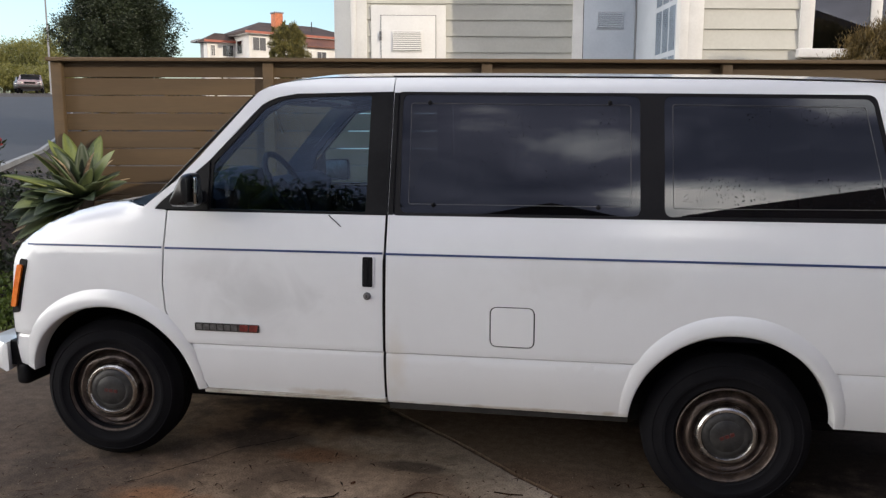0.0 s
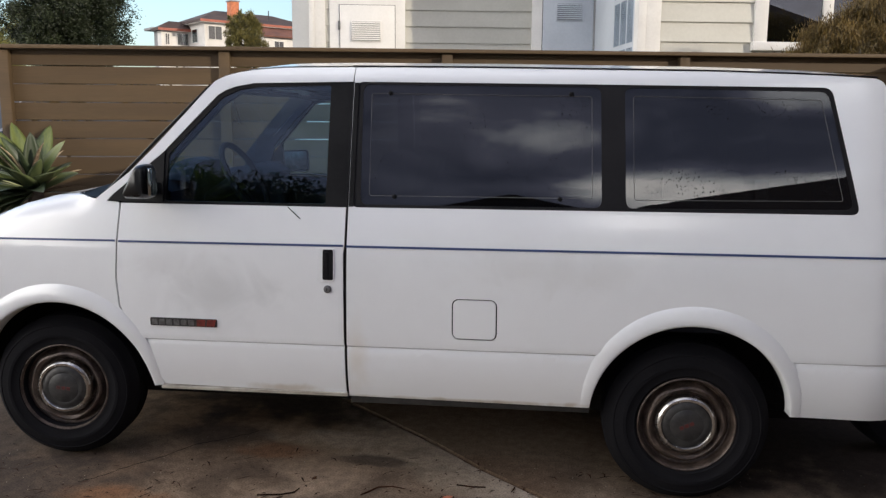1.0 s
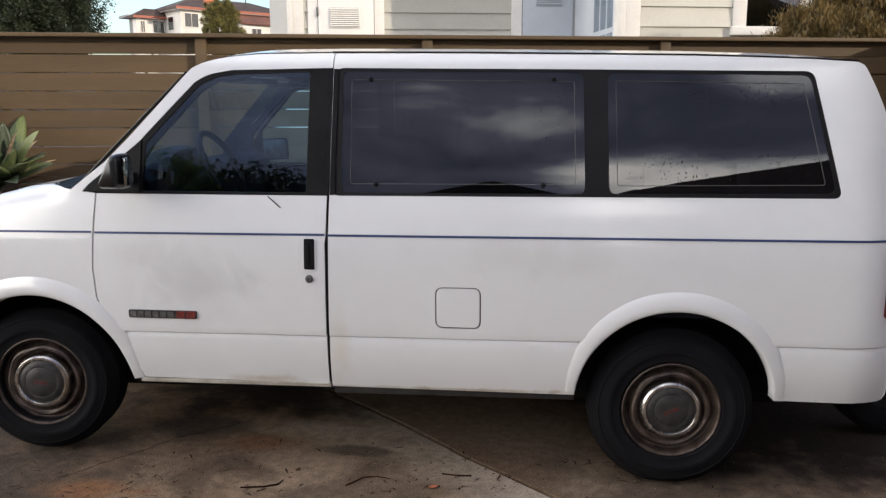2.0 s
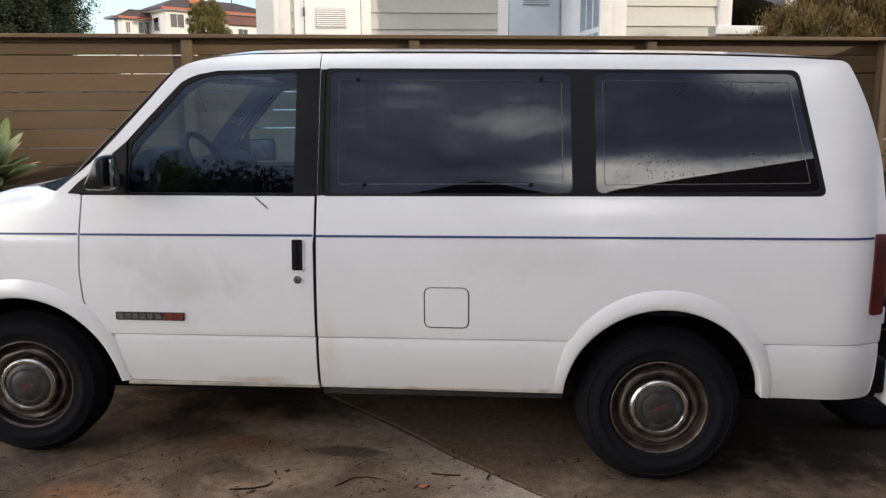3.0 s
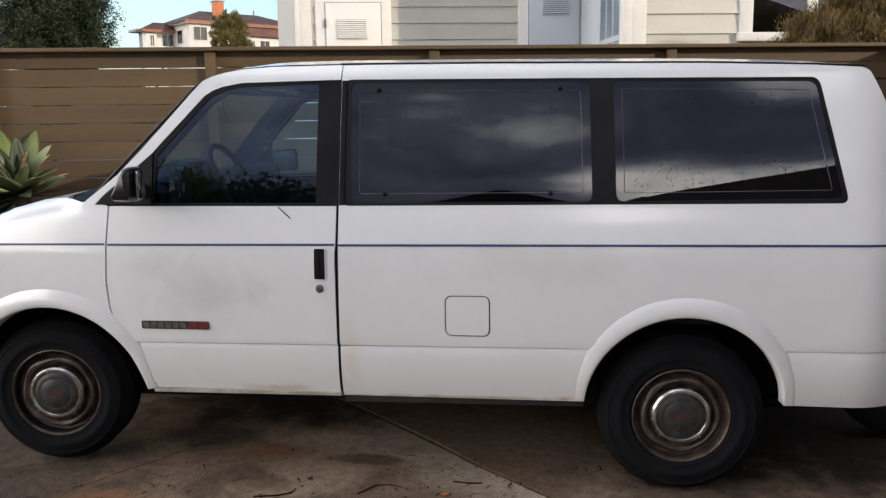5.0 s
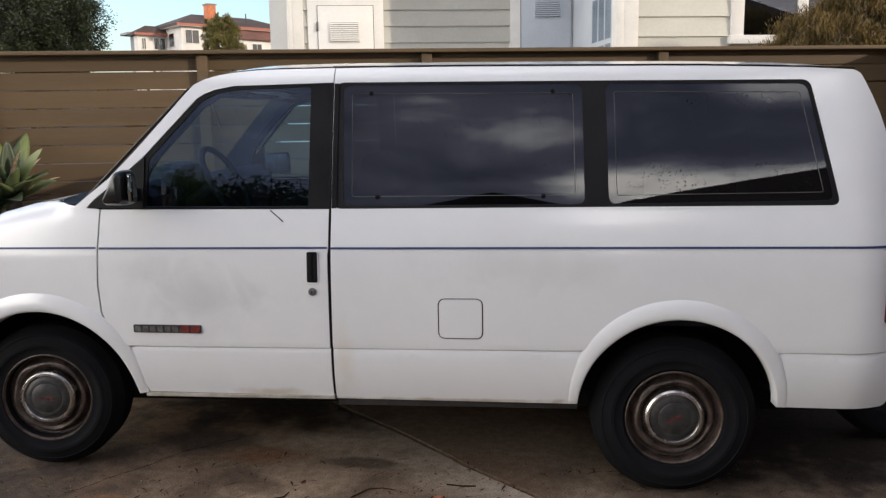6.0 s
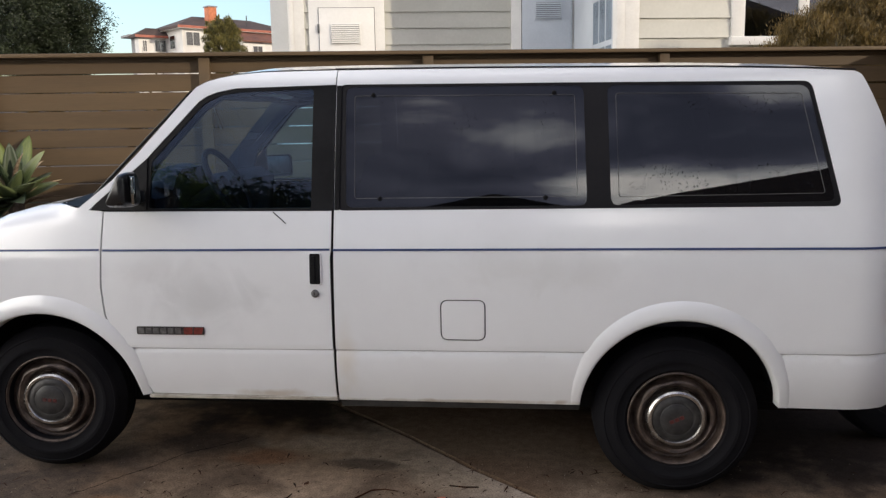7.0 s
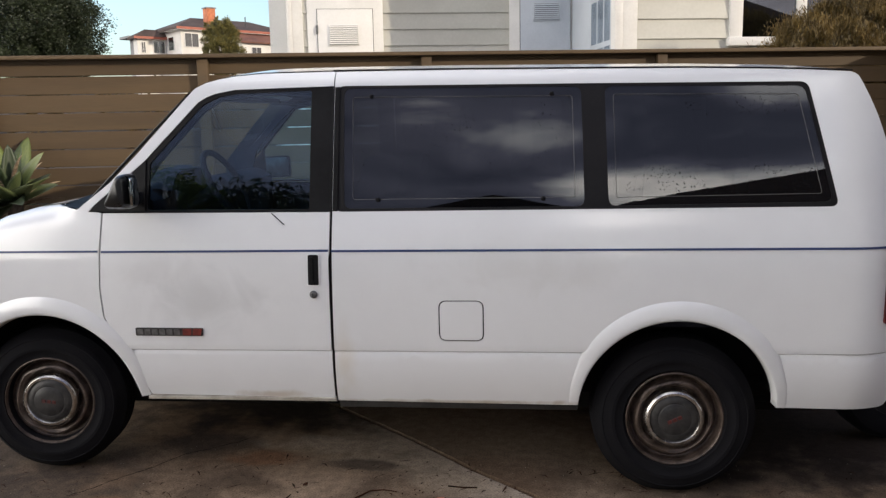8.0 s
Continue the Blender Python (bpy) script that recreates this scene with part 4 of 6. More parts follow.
    for loop in ([(0.712, 0.669), (0.748, 0.669), (0.752, 0.699), (0.712, 0.699)], [(0.756, 0.669), (0.792, 0.669), (0.800, 0.699), (0.760, 0.699)]):
        flank("badge_block", loop, M_RED, badge, out=0.0085, thick=0.004, label="faded red badge end")
    # door scratch, small roof dots
    bm = bmesh.new()
    tube(bm, [(1.125, side_y(1.125, 1.198) - 0.002, 1.198), (1.155, side_y(1.155, 1.173) - 0.003, 1.173), (1.181, side_y(1.181, 1.150) - 0.001, 1.150)], 0.0022, 6)
    part("twig", bm, M_TRIM, van, "dark twig stuck to the door")

    # mirrors
    for far in (False, True):
        back = 0.400 if far else 0.561
        flank("mirror_sail", [(0.305, 1.2115), (back, 1.2115), (back, 1.432 - 0.9 * (0.561 - back)), (back - 0.016, 1.417 - 0.9 * (0.561 - back)), (0.333, 1.242)], M_TRIM, van, out=0.003, thick=0.012, far=far)
    shell = bmesh.new()
    rings = []
    for dx, sc in ((-0.055, 0.62), (-0.045, 0.80), (-0.015, 0.96), (0.030, 1.0), (0.036, 0.97), (0.034, 0.90), (0.022, 0.88)):
        loop = rounded([(-0.135 * sc, -0.072 * sc), (0.135 * sc, -0.078 * sc), (0.128 * sc, 0.074 * sc), (-0.120 * sc, 0.072 * sc)], 0.030, 5)
        rings.append([shell.verts.new((dx, py, pz)) for py, pz in loop])
    for r0, r1 in zip(rings, rings[1:]):
        for i in range(len(r0)):
            shell.faces.new((r0[i], r0[(i + 1) % len(r0)], r1[(i + 1) % len(r0)], r1[i]))
    shell.faces.new(rings[0])
    far_mirror = part("mirror", shell, M_TRIM, van, "black door mirror on the far door", smooth=45)
    far_mirror.matrix_world = pose(0.490, 2.135, 1.292, 0, 0, -34)
    part("mirror_glass", boxed(0.020, 0.026, -0.118, 0.118, -0.062, 0.062, 0.002), M_MIRROR_W, far_mirror, "wet mirror glass")
    part("mirror_arm", boxed(-0.04, 0.02, -0.20, -0.10, -0.060, -0.015, 0.012), M_TRIM, far_mirror)
    bm = bmesh.new()
    rings = []
    for k, (dy, sc) in enumerate(((0.02, 0.45), (0.05, 0.8), (0.075, 0.97), (0.12, 1.0), (0.17, 0.95), (0.193, 0.82), (0.20, 0.55))):
        y = 0.02 - dy
        cx, cz = 0.527, 1.311
        loop = rounded([(cx - 0.056 * sc, cz - 0.072 * sc), (cx + 0.056 * sc, cz - 0.074 * sc), (cx + 0.046 * sc, cz + 0.074 * sc), (cx + (-0.022 + 0.008 * k) * sc, cz + 0.070 * sc)], 0.03 * sc, 4)
        rings.append([bm.verts.new((px, y, pz)) for px, pz in loop])
    for r0, r1 in zip(rings, rings[1:]):
        for i in range(len(r0)):
            bm.faces.new((r0[i], r0[(i + 1) % len(r0)], r1[(i + 1) % len(r0)], r1[i]))
    bm.faces.new(rings[0]); bm.faces.new(rings[-1])
    mirror = part("mirror", bm, M_GLOSS, van, "black door mirror", smooth=45)
    mg = part("mirror_glass", boxed(-0.006, 0.006, -0.108, 0.0, 1.254, 1.368, 0.004), M_MIRROR, mirror)
    mg.matrix_world = pose(0.568, -0.061, 0, 0, 0, 18)
    part("mirror_arm", boxed(0.49, 0.565, -0.035, 0.03, 1.245, 1.30, 0.012), M_TRIM, mirror)

    # inside
    # dark gaps behind the panel joints, lining of the cabin
    flank("joint_backing", [(x - 0.02, z) for x, z in SEAM] + [(x + 0.02, z) for x, z in SEAM[::-1]], M_UNDER, van, out=-0.014, thick=0.003)
    flank("joint_backing", [(1.350, 0.368), (1.399, 0.368), (1.403, 1.200), (1.354, 1.200)], M_UNDER, van, out=-0.014, thick=0.003)
    flank("joint_backing", [(1.812, 0.622), (2.063, 0.621), (2.062, 0.855), (1.812, 0.856)], M_UNDER, van, out=-0.014, thick=0.003)
    flank("joint_backing", [(1.378, 1.737), (1.407, 1.737), (1.409, 1.789), (1.380, 1.789)], M_UNDER, van, out=-0.032, thick=0.003)
    for far in (False, True):
        lining = [(1.391, 1.694), (1.392, 1.766), (0.972, 1.762), (0.768, 1.718), (0.273, 1.222), (0.484, 1.222), (0.598, 1.412), (0.800, 1.632), (0.880, 1.682), (1.018, 1.700)]
        if far:
            lining = [(0.255, 1.222), (0.276, 1.347), (0.454, 1.542), (0.608, 1.700), (0.66, 1.745), (1.390, 1.765), (1.390, 1.722), (0.90, 1.718), (0.815, 1.700), (0.752, 1.672), (0.646, 1.580), (0.550, 1.482), (0.484, 1.410), (0.45, 1.32), (0.42, 1.222)]
        flank("pillar_lining", lining, M_DASH, van, out=-0.036, thick=0.03, far=far, label="dark pillar lining")
        flank("door_lining", [(0.378, 0.768), (1.365, 0.766), (1.370, 1.203), (0.389, 1.206)], M_INT, van, out=-0.05, thick=0.03, far=far)
        flank("wall_lining", [(1.296, 0.766), (3.575, 0.758), (3.512, 1.219), (1.301, 1.214)], M_INT, van, out=-0.05, thick=0.02, far=far)
    flank("wall_lining", [(3.345, 1.222), (3.600, 1.222), (3.530, 1.690), (3.300, 1.700)], M_INT, van, out=-0.05, thick=0.02, far=True)
    def tail_lining(s, z):
        x = lerp_table(z, [p[1] for p in rear_line], [p[0] for p in rear_line]) - 0.11
        y0 = side_y(x, z) + 0.045
        return (x, y0 + s * (W - 2 * y0), z)
    part("tail_lining", sheet(steps(0, 1, 6), [0.76, 1.053, 1.167, 1.327, 1.487, 1.646, 1.695], tail_lining), M_INT, van, "dark lining of the rear doors")
    part("headliner", sheet(steps(0.80, 3.45, 8), steps(0.24, W - 0.24, 6), lambda x, y: (x, y, roof_edge(x) - 0.02 + 0.03 * math.sin(math.pi * (y - 0.24) / (W - 0.48)))), M_DASH, van)
    for y0 in (0.30, 1.12):
        part("sun_visor", boxed(0.80, 0.96, y0, y0 + 0.5, 1.685, 1.705, 0.008), M_DASH, van)
    # thin border lines on the dark panes, their clips and dirt spots
    for pane, loop in ((pane_1, rounded(inset([(1.440, 1.214), (2.452, 1.216), (2.440, 1.708), (1.436, 1.721)], 0.038), 0.012)), (pane_2, rounded(inset([(2.549, 1.216), (3.439, 1.225), (3.340, 1.691), (2.537, 1.707)], 0.034), 0.012))):
        flank("edge_band", inset(pane, -0.002), M_FRIT, van, [loop], out=-0.0122, thick=0.0008, label="dull grey band round the pane")
        bm = bmesh.new()
        pts_ = [(x, side_y(x, z) + 0.0055, z) for x, z in loop]
        tube(bm, pts_ + pts_[:1], 0.0015, 4)
        part("border_line", bm, M_LINE, van, "thin pale border line in the glass")
    for x, z in ((1.555, 1.684), (2.319, 1.680), (1.586, 1.250), (2.281, 1.250)):
        ob = part("window_clip", lathe([(0.0, -0.008), (0.006, -0.007), (0.010, -0.002), (0.010, 0.004)], 14), M_TRIM, van)
        ob.location = (x, side_y(x, z) + 0.004, z)
    spots = random.Random(12)
    verts, faces = [], []
    for (x0, x1, z0, z1, n_) in ((1.50, 2.40, 1.26, 1.68, 520), (1.85, 2.40, 1.48, 1.68, 260), (2.62, 3.36, 1.24, 1.38, 760), (2.85, 3.32, 1.58, 1.67, 260), (0.62, 0.80, 1.24, 1.40, 120), (0.80, 1.26, 1.24, 1.30, 120)):
        for _ in range(n_):
            x, z = spots.uniform(x0, x1), spots.uniform(z0, z1)
            if noise.noise(Vector((x * 4, z * 7, 3.0))) < -0.05:
                continue
            r = 0.0007 + 0.0016 * spots.random() ** 2
            y = side_y(x, z) + 0.0060
            k = len(verts)
            verts += [(x + r * math.cos(a), y + 0.24 * r * math.sin(a), z + r * 1.3 * math.sin(a)) for a in steps(0, math.tau * 5 / 6, 5)]
            faces.append(tuple(range(k, k + 6))[::-1])
    tagged(raw("dirt", verts, faces, M_TRIM, van, "small dark dirt spots on the glass"), kind="stuff")
    dash = sheet(steps(0.10, W - 0.10, 10), [0, 1, 2, 3, 4], lambda y, k: ((0.26, 0.36, 0.48, 0.57, 0.55)[int(k)], y, (1.20, 1.285, 1.305, 1.25, 0.90)[int(k)]))
    part("dashboard", dash, M_DASH, van, "dark blue-grey dashboard", smooth=50)
    bm = sheet(steps(0, 1, 12), [0, 1, 2, 3, 4], lambda s, k: ((0.40, 0.44, 0.52, 0.60, 0.585)[int(k)], 0.23 + 0.52 * s, (1.28, 1.355, 1.385, 1.372, 1.25)[int(k)] - 0.09 * abs(2 * s - 1) ** 5))
    part("instrument_hood", bm, M_DASH, van, "dark instrument hood", smooth=50)
    bm = bmesh.new()
    c, tilt = Vector((0.765, 0.50, 1.285)), radians(29)
    ax, up = Vector((0, 1, 0)), Vector((-math.sin(tilt), 0, math.cos(tilt)))
    ring = [c + 0.185 * (math.cos(a) * ax + math.sin(a) * up) for a in steps(0, math.tau, 36)]
    tube(bm, ring, 0.015, 8)
    wheel = part("steering_wheel", bm, M_INT, van, "dark steering wheel")
    for a in (0.15, math.pi - 0.15, -math.pi / 2):
        bm = bmesh.new()
        tube(bm, [c + Vector((-0.03, 0, -0.02)), c + 0.18 * (math.cos(a) * ax + math.sin(a) * up)], 0.014, 8)
        part("spoke", bm, M_INT, wheel)
    bm = bmesh.new()
    tube(bm, [c + Vector((-0.01, 0, 0)), c + Vector((-0.22, 0, -0.12))], [0.05, 0.03], 12)
    part("steering_column", bm, M_INT, wheel)
    for y0 in (0.30, 1.15):
        seat = part("seat", boxed(0.95, 1.42, y0, y0 + 0.5, 0.80, 0.98, 0.05, 3), M_INT, van, "dark front seat")
        bm = boxed(-0.07, 0.07, y0 + 0.02, y0 + 0.48, 0.0, 0.50, 0.05, 3)
        bmesh.ops.transform(bm, matrix=pose(1.42, 0, 0.93, 0, 14, 0), verts=bm.verts)
        part("seat_back", bm, M_INT, seat)
    for x0 in (2.15, 2.95):
        seat = part("seat", boxed(x0 - 0.45, x0, 0.25, W - 0.25, 0.78, 0.95, 0.05, 3), M_INT, van, "dark bench seat")
        part("seat_back", boxed(x0 - 0.02, x0 + 0.12, 0.25, W - 0.25, 0.85, 1.36, 0.05, 3), M_INT, seat)

    # wheels
    R = 0.350
    tyre_prof = [(0.195, 0.10), (0.200, 0.012), (0.207, 0.002), (0.216, -0.002), (0.219, -0.006), (0.223, -0.005), (0.238, -0.009), (0.252, -0.012), (0.255, -0.0145), (0.268, -0.0145), (0.271, -0.012), (0.286, -0.010), (0.303, -0.003), (0.306, -0.0055), (0.311, -0.003), (0.321, 0.010), (0.332, 0.028), (R, 0.045),
                 (R, 0.065), (R - 0.008, 0.067), (R - 0.008, 0.073), (R, 0.075), (R, 0.098), (R - 0.008, 0.100), (R - 0.008, 0.106), (R, 0.108), (R, 0.130), (R - 0.008, 0.132), (R - 0.008, 0.138), (R, 0.140), (R, 0.158), (0.321, 0.185), (0.275, 0.205), (0.20, 0.195), (0.195, 0.10)]
    rim_prof = [(0.193, 0.10), (0.193, 0.020), (0.197, 0.002), (0.203, -0.004), (0.207, -0.002), (0.208, 0.006), (0.203, 0.008), (0.198, 0.018), (0.193, 0.032), (0.188, 0.044), (0.182, 0.047), (0.176, 0.042), (0.170, 0.028), (0.164, 0.016), (0.156, 0.012), (0.146, 0.018), (0.136, 0.040), (0.118, 0.044), (0.0, 0.044)]
    cap_prof = [(0.129, 0.030), (0.128, 0.004), (0.124, -0.004), (0.116, -0.010), (0.106, -0.010), (0.101, -0.003)]
    face_prof = [(0.1015, -0.002), (0.096, -0.006), (0.075, -0.011), (0.070, -0.010), (0.066, -0.0125), (0.03, -0.014), (0.0, -0.0145)]
    for (cx, cz), turn in (((0.016, 0.331), 6.0), ((2.842, 0.290), 0)):
        hub = part("wheel", lathe([(0.0, 0.05), (0.10, 0.05), (0.12, 0.08), (0.12, 0.22), (0.0, 0.22)], 32), M_UNDER, van, "wide black tyre on a rusty steel wheel")
        part("tyre", lathe(tyre_prof, 96), M_RUBBER, hub)
        part("rim", lathe(rim_prof, 90, lambda i, a: (0.0035 * math.cos(5 * a + 0.7) + 0.0015 * math.cos(8 * a) if i in (12, 13, 14) else 0)), M_RIM, hub, "rusty beige steel rim")
        if turn:
            hub.children[-1].scale = (0.96, 1.0, 0.96)
        part("cap_ring", lathe(cap_prof, 60), M_CHROME, hub, "worn chrome ring")
        part("hub_cap", lathe(face_prof, 48), M_CAP, hub, "grey hub cap with a red mark")
        bm = bmesh.new()
        for k in range(3):
            box(bm, -0.032 + k * 0.023, -0.014 + k * 0.023, -0.0162, -0.0135, -0.008, 0.008, 0.002, 1)
        bmesh.ops.transform(bm, matrix=pose(0, 0, 0, 0, -25 if turn == 0 else 8, 0), verts=bm.verts)
        part("cap_mark", bm, M_MARK, hub)
        hub.matrix_world = pose(cx, 0.072, cz, 0, 0, turn)
        copy_part(hub, van, pose(cx, W - 0.072, cz, 0, 0, 180))
    return van


def copy_part(ob, parent, m):
    """The same part, with what hangs on it, at another place."""
    made = ob.copy()
    scene.collection.objects.link(made)
    made.parent = parent
    made.matrix_world = m
    for c in ob.children:
        k = c.copy()
        scene.collection.objects.link(k)
        k.parent = made
    return made


M_GLOSS = surface("mirror_shell_black", (0.006, 0.006, 0.0065), (0.012, 0.012, 0.013), rough=0.28, scale=6, bump=0.04, spec=0.5)
M_LINE = surface("pane_border", (0.065, 0.063, 0.062), (0.11, 0.108, 0.105), rough=0.6, bump=0)
build_van()


# ---- neighbouring house behind the camera, which keeps the driveway in shade ----
def neighbour_house():
    h = thing("neighbour_house", uv(0, 0), "large two-storey neighbouring house with a hipped roof", "house", turn=TURN)
    # unseen wall, made pale to bounce light onto the van
    part("wall", boxed(3.4, 18.0, -22.0, -14.2, -0.1, 3.95), M_STUCCO, h)
    bm = bmesh.new()
    p = [bm.verts.new(c) for c in ((2.6, -13.5, 3.9), (18.8, -13.5, 3.9), (18.8, -22.7, 3.9), (2.6, -22.7, 3.9), (11.0, -18.1, 7.05), (13.0, -18.1, 7.05))]
    for f in ((0, 1, 5, 4), (1, 2, 5), (2, 3, 4, 5), (3, 0, 4), (3, 2, 1, 0)):
        bm.faces.new([p[i] for i in f])
    part("roof", bm, M_ROOFT, h, smooth=0)
    for u0 in (6.0, 10.0, 14.0):
        part("window", boxed(u0, u0 + 1.5, -14.22, -14.15, 1.0, 2.2, 0.02), M_TRIM, h)
    return h


neighbour_house()


def garage():
    h = thing("garage", (1.6, -14.0, 0), "low neighbouring garage with a shallow gable roof", "garage")
    # this wall too is unseen and pale for bounced light
    part("wall", boxed(-2.6, 2.6, -5.0, 0.0, -0.1, 4.7), M_STUCCO, h)
    bm = bmesh.new()
    p = [bm.verts.new(c) for c in ((-3.2, 0.4, 4.6), (0, 0.4, 5.42), (3.2, 0.4, 4.6), (-3.2, -5.4, 4.6), (0, -5.4, 5.42), (3.2, -5.4, 4.6))]
    for f in ((0, 2, 1), (3, 4, 5), (0, 1, 4, 3), (1, 2, 5, 4), (0, 3, 5, 2)):
        bm.faces.new([p[i] for i in f])
    part("roof", bm, M_ROOFT, h, smooth=0)
    return h


garage()


def side_house():
    """An unseen two-storey house with a low gabled wing, added to shade the driveway."""
    h = thing("side_house", (6.35, -6.4, 0), "unseen tall house with a low gabled wing, added to shade the driveway", "house")
    part("wall", boxed(0.0, 2.2, 0.0, 2.7, -0.1, 6.3), M_BARK, h)
    part("roof", boxed(-0.10, 2.3, 0.0, 2.75, 6.3, 6.5, 0.03), M_ROOFT, h)
    bm = bmesh.new()
    outline = ((2.72, -0.1), (4.95, -0.1), (4.95, 2.80), (2.72, 4.02))
    a = [bm.verts.new((0.0, y, z)) for y, z in outline]
    b = [bm.verts.new((3.0, y, z)) for y, z in outline]
    bm.faces.new(a[::-1]); bm.faces.new(b)
    for i in range(4):
        bm.faces.new((a[i], a[(i + 1) % 4], b[(i + 1) % 4], b[i]))
    part("wing_wall", bm, M_BARK, h, smooth=0)
    eave = sheet([-0.08, 3.1], [0, 1], lambda x, k: (x, (2.72, 5.05)[int(k)], (4.06, 2.79)[int(k)]))
    roof = part("wing_roof", eave, M_ROOFT, h, smooth=0)
    so = roof.modifiers.new("thickness", "SOLIDIFY"); so.thickness = 0.06
    part("window", boxed(-0.03, 0.0, 0.6, 2.0, 1.1, 2.2, 0.01), M_TRIM, h)
    return h


side_house()


# ---- fence ----
def build_fence():
    fence = thing("fence", uv(0, 0), "brown stained fence of horizontal boards with narrow gaps", "fence", turn=TURN)
    posts = [0.008, 1.687, 3.447, 5.403, 7.467, 9.45]
    rnd = random.Random(4)
    for i, u in enumerate(posts):
        p = part("post", boxed(-0.042, 0.042, -0.042, 0.02, ground_z(0) - 0.3, 2.100, 0.005), M_FENCE, fence, "square brown fence post" if i == 0 else "")
        p.location = (u, 0, 0)
    # a top rail and a cap
    for a, b in zip(posts, posts[1:]):
        part("rail", boxed(a + 0.05, b - 0.05, 0.014, 0.0235, 2.073, 2.100, 0.002), M_FENCE, fence)
    # the return from the corner towards the driveway
    for k, v in enumerate((-1.25, -2.5)):
        p = part("post", boxed(-0.048, 0.048, -0.048, 0.048, -0.3, 2.100, 0.005), M_FENCE, fence)
        p.location = (7.50, v, 0)
    for k in range(14):
        z1 = 2.085 - 0.1415 * k
        for v0, v1 in ((-1.20, -0.10), (-2.45, -1.30)):
            part("board", boxed(7.505, 7.525, v0, v1, z1 - 0.136, z1, 0.003, 1), M_FENCE, fence)
    part("cap", boxed(7.43, 7.57, -2.58, -0.128, 2.102, 2.132, 0.005), M_FENCE, fence)
    part("cap", boxed(-0.055, 9.6, -0.080, 0.06, 2.102, 2.132, 0.005), M_FENCE, fence, "flat brown cap board")
    for a, b in zip(posts, posts[1:]):
        for k in range(13):
            z1 = 2.1225 - 0.1415 * k - 0.004
            z0 = z1 - 0.1345
            if k == 0:
                z1 = 2.100
            ob = part("board", boxed(0, b - a - 0.004, -0.0095, 0.0095, 0, z1 - z0, 0.003, 1), M_FENCE, fence)
            ob.location = (a + 0.002, 0.034 + rnd.uniform(-0.002, 0.002), z0 + rnd.uniform(-0.002, 0.002))
            ob.rotation_euler = (0, radians(rnd.uniform(-0.10, 0.10)), 0)
    return fence


build_fence()


# ---- house behind the fence ----
def clapboards(parent, u0, u1, v, z0, z1, exposure=0.21, phase=0.0, along="u"):
    """Lapped siding boards, each a wedge of its own."""
    z = z0 - phase
    while z < z1:
        a, b = max(z, z0), min(z + exposure, z1)
        if b - a > 0.02:
            bm = bmesh.new()
            t0, t1 = 0.028, 0.006
            sec = ((0, a), (-t0, a), (-t1, b), (0, b))
            if along == "u":
                v0 = [bm.verts.new((u0, v + dv, zz)) for dv, zz in sec]
                v1 = [bm.verts.new((u1, v + dv, zz)) for dv, zz in sec]
            else:
                v0 = [bm.verts.new((v + dv, u0, zz)) for dv, zz in sec]
                v1 = [bm.verts.new((v + dv, u1, zz)) for dv, zz in sec]
            for i in range(4):
                bm.faces.new((v0[i], v0[(i + 1) % 4], v1[(i + 1) % 4], v1[i]))
            bm.faces.new(v0); bm.faces.new(v1)
            part("siding_board", bm, M_SIDING, parent, smooth=20)
        z += exposure


def louvre(parent, u0, u1, v, z0, z1, n, m):
    fr = part("vent", boxed(u0 - 0.02, u1 + 0.02, v - 0.012, v, z0 - 0.02, z1 + 0.02, 0.003), m, parent, "louvred vent")
    part("vent_backing", boxed(u0, u1, v - 0.016, v - 0.0125, z0, z1), M_TRIM, fr)
    h = (z1 - z0) / n
    for k in range(n):
        bm = boxed(u0, u1, -0.004, 0.004, -h * 0.5, h * 0.3)
        bmesh.ops.transform(bm, matrix=pose(0, v - 0.024, z0 + (k + 0.5) * h, -35, 0, 0), verts=bm.verts)
        part("vent_slat", bm, m, fr, smooth=0)


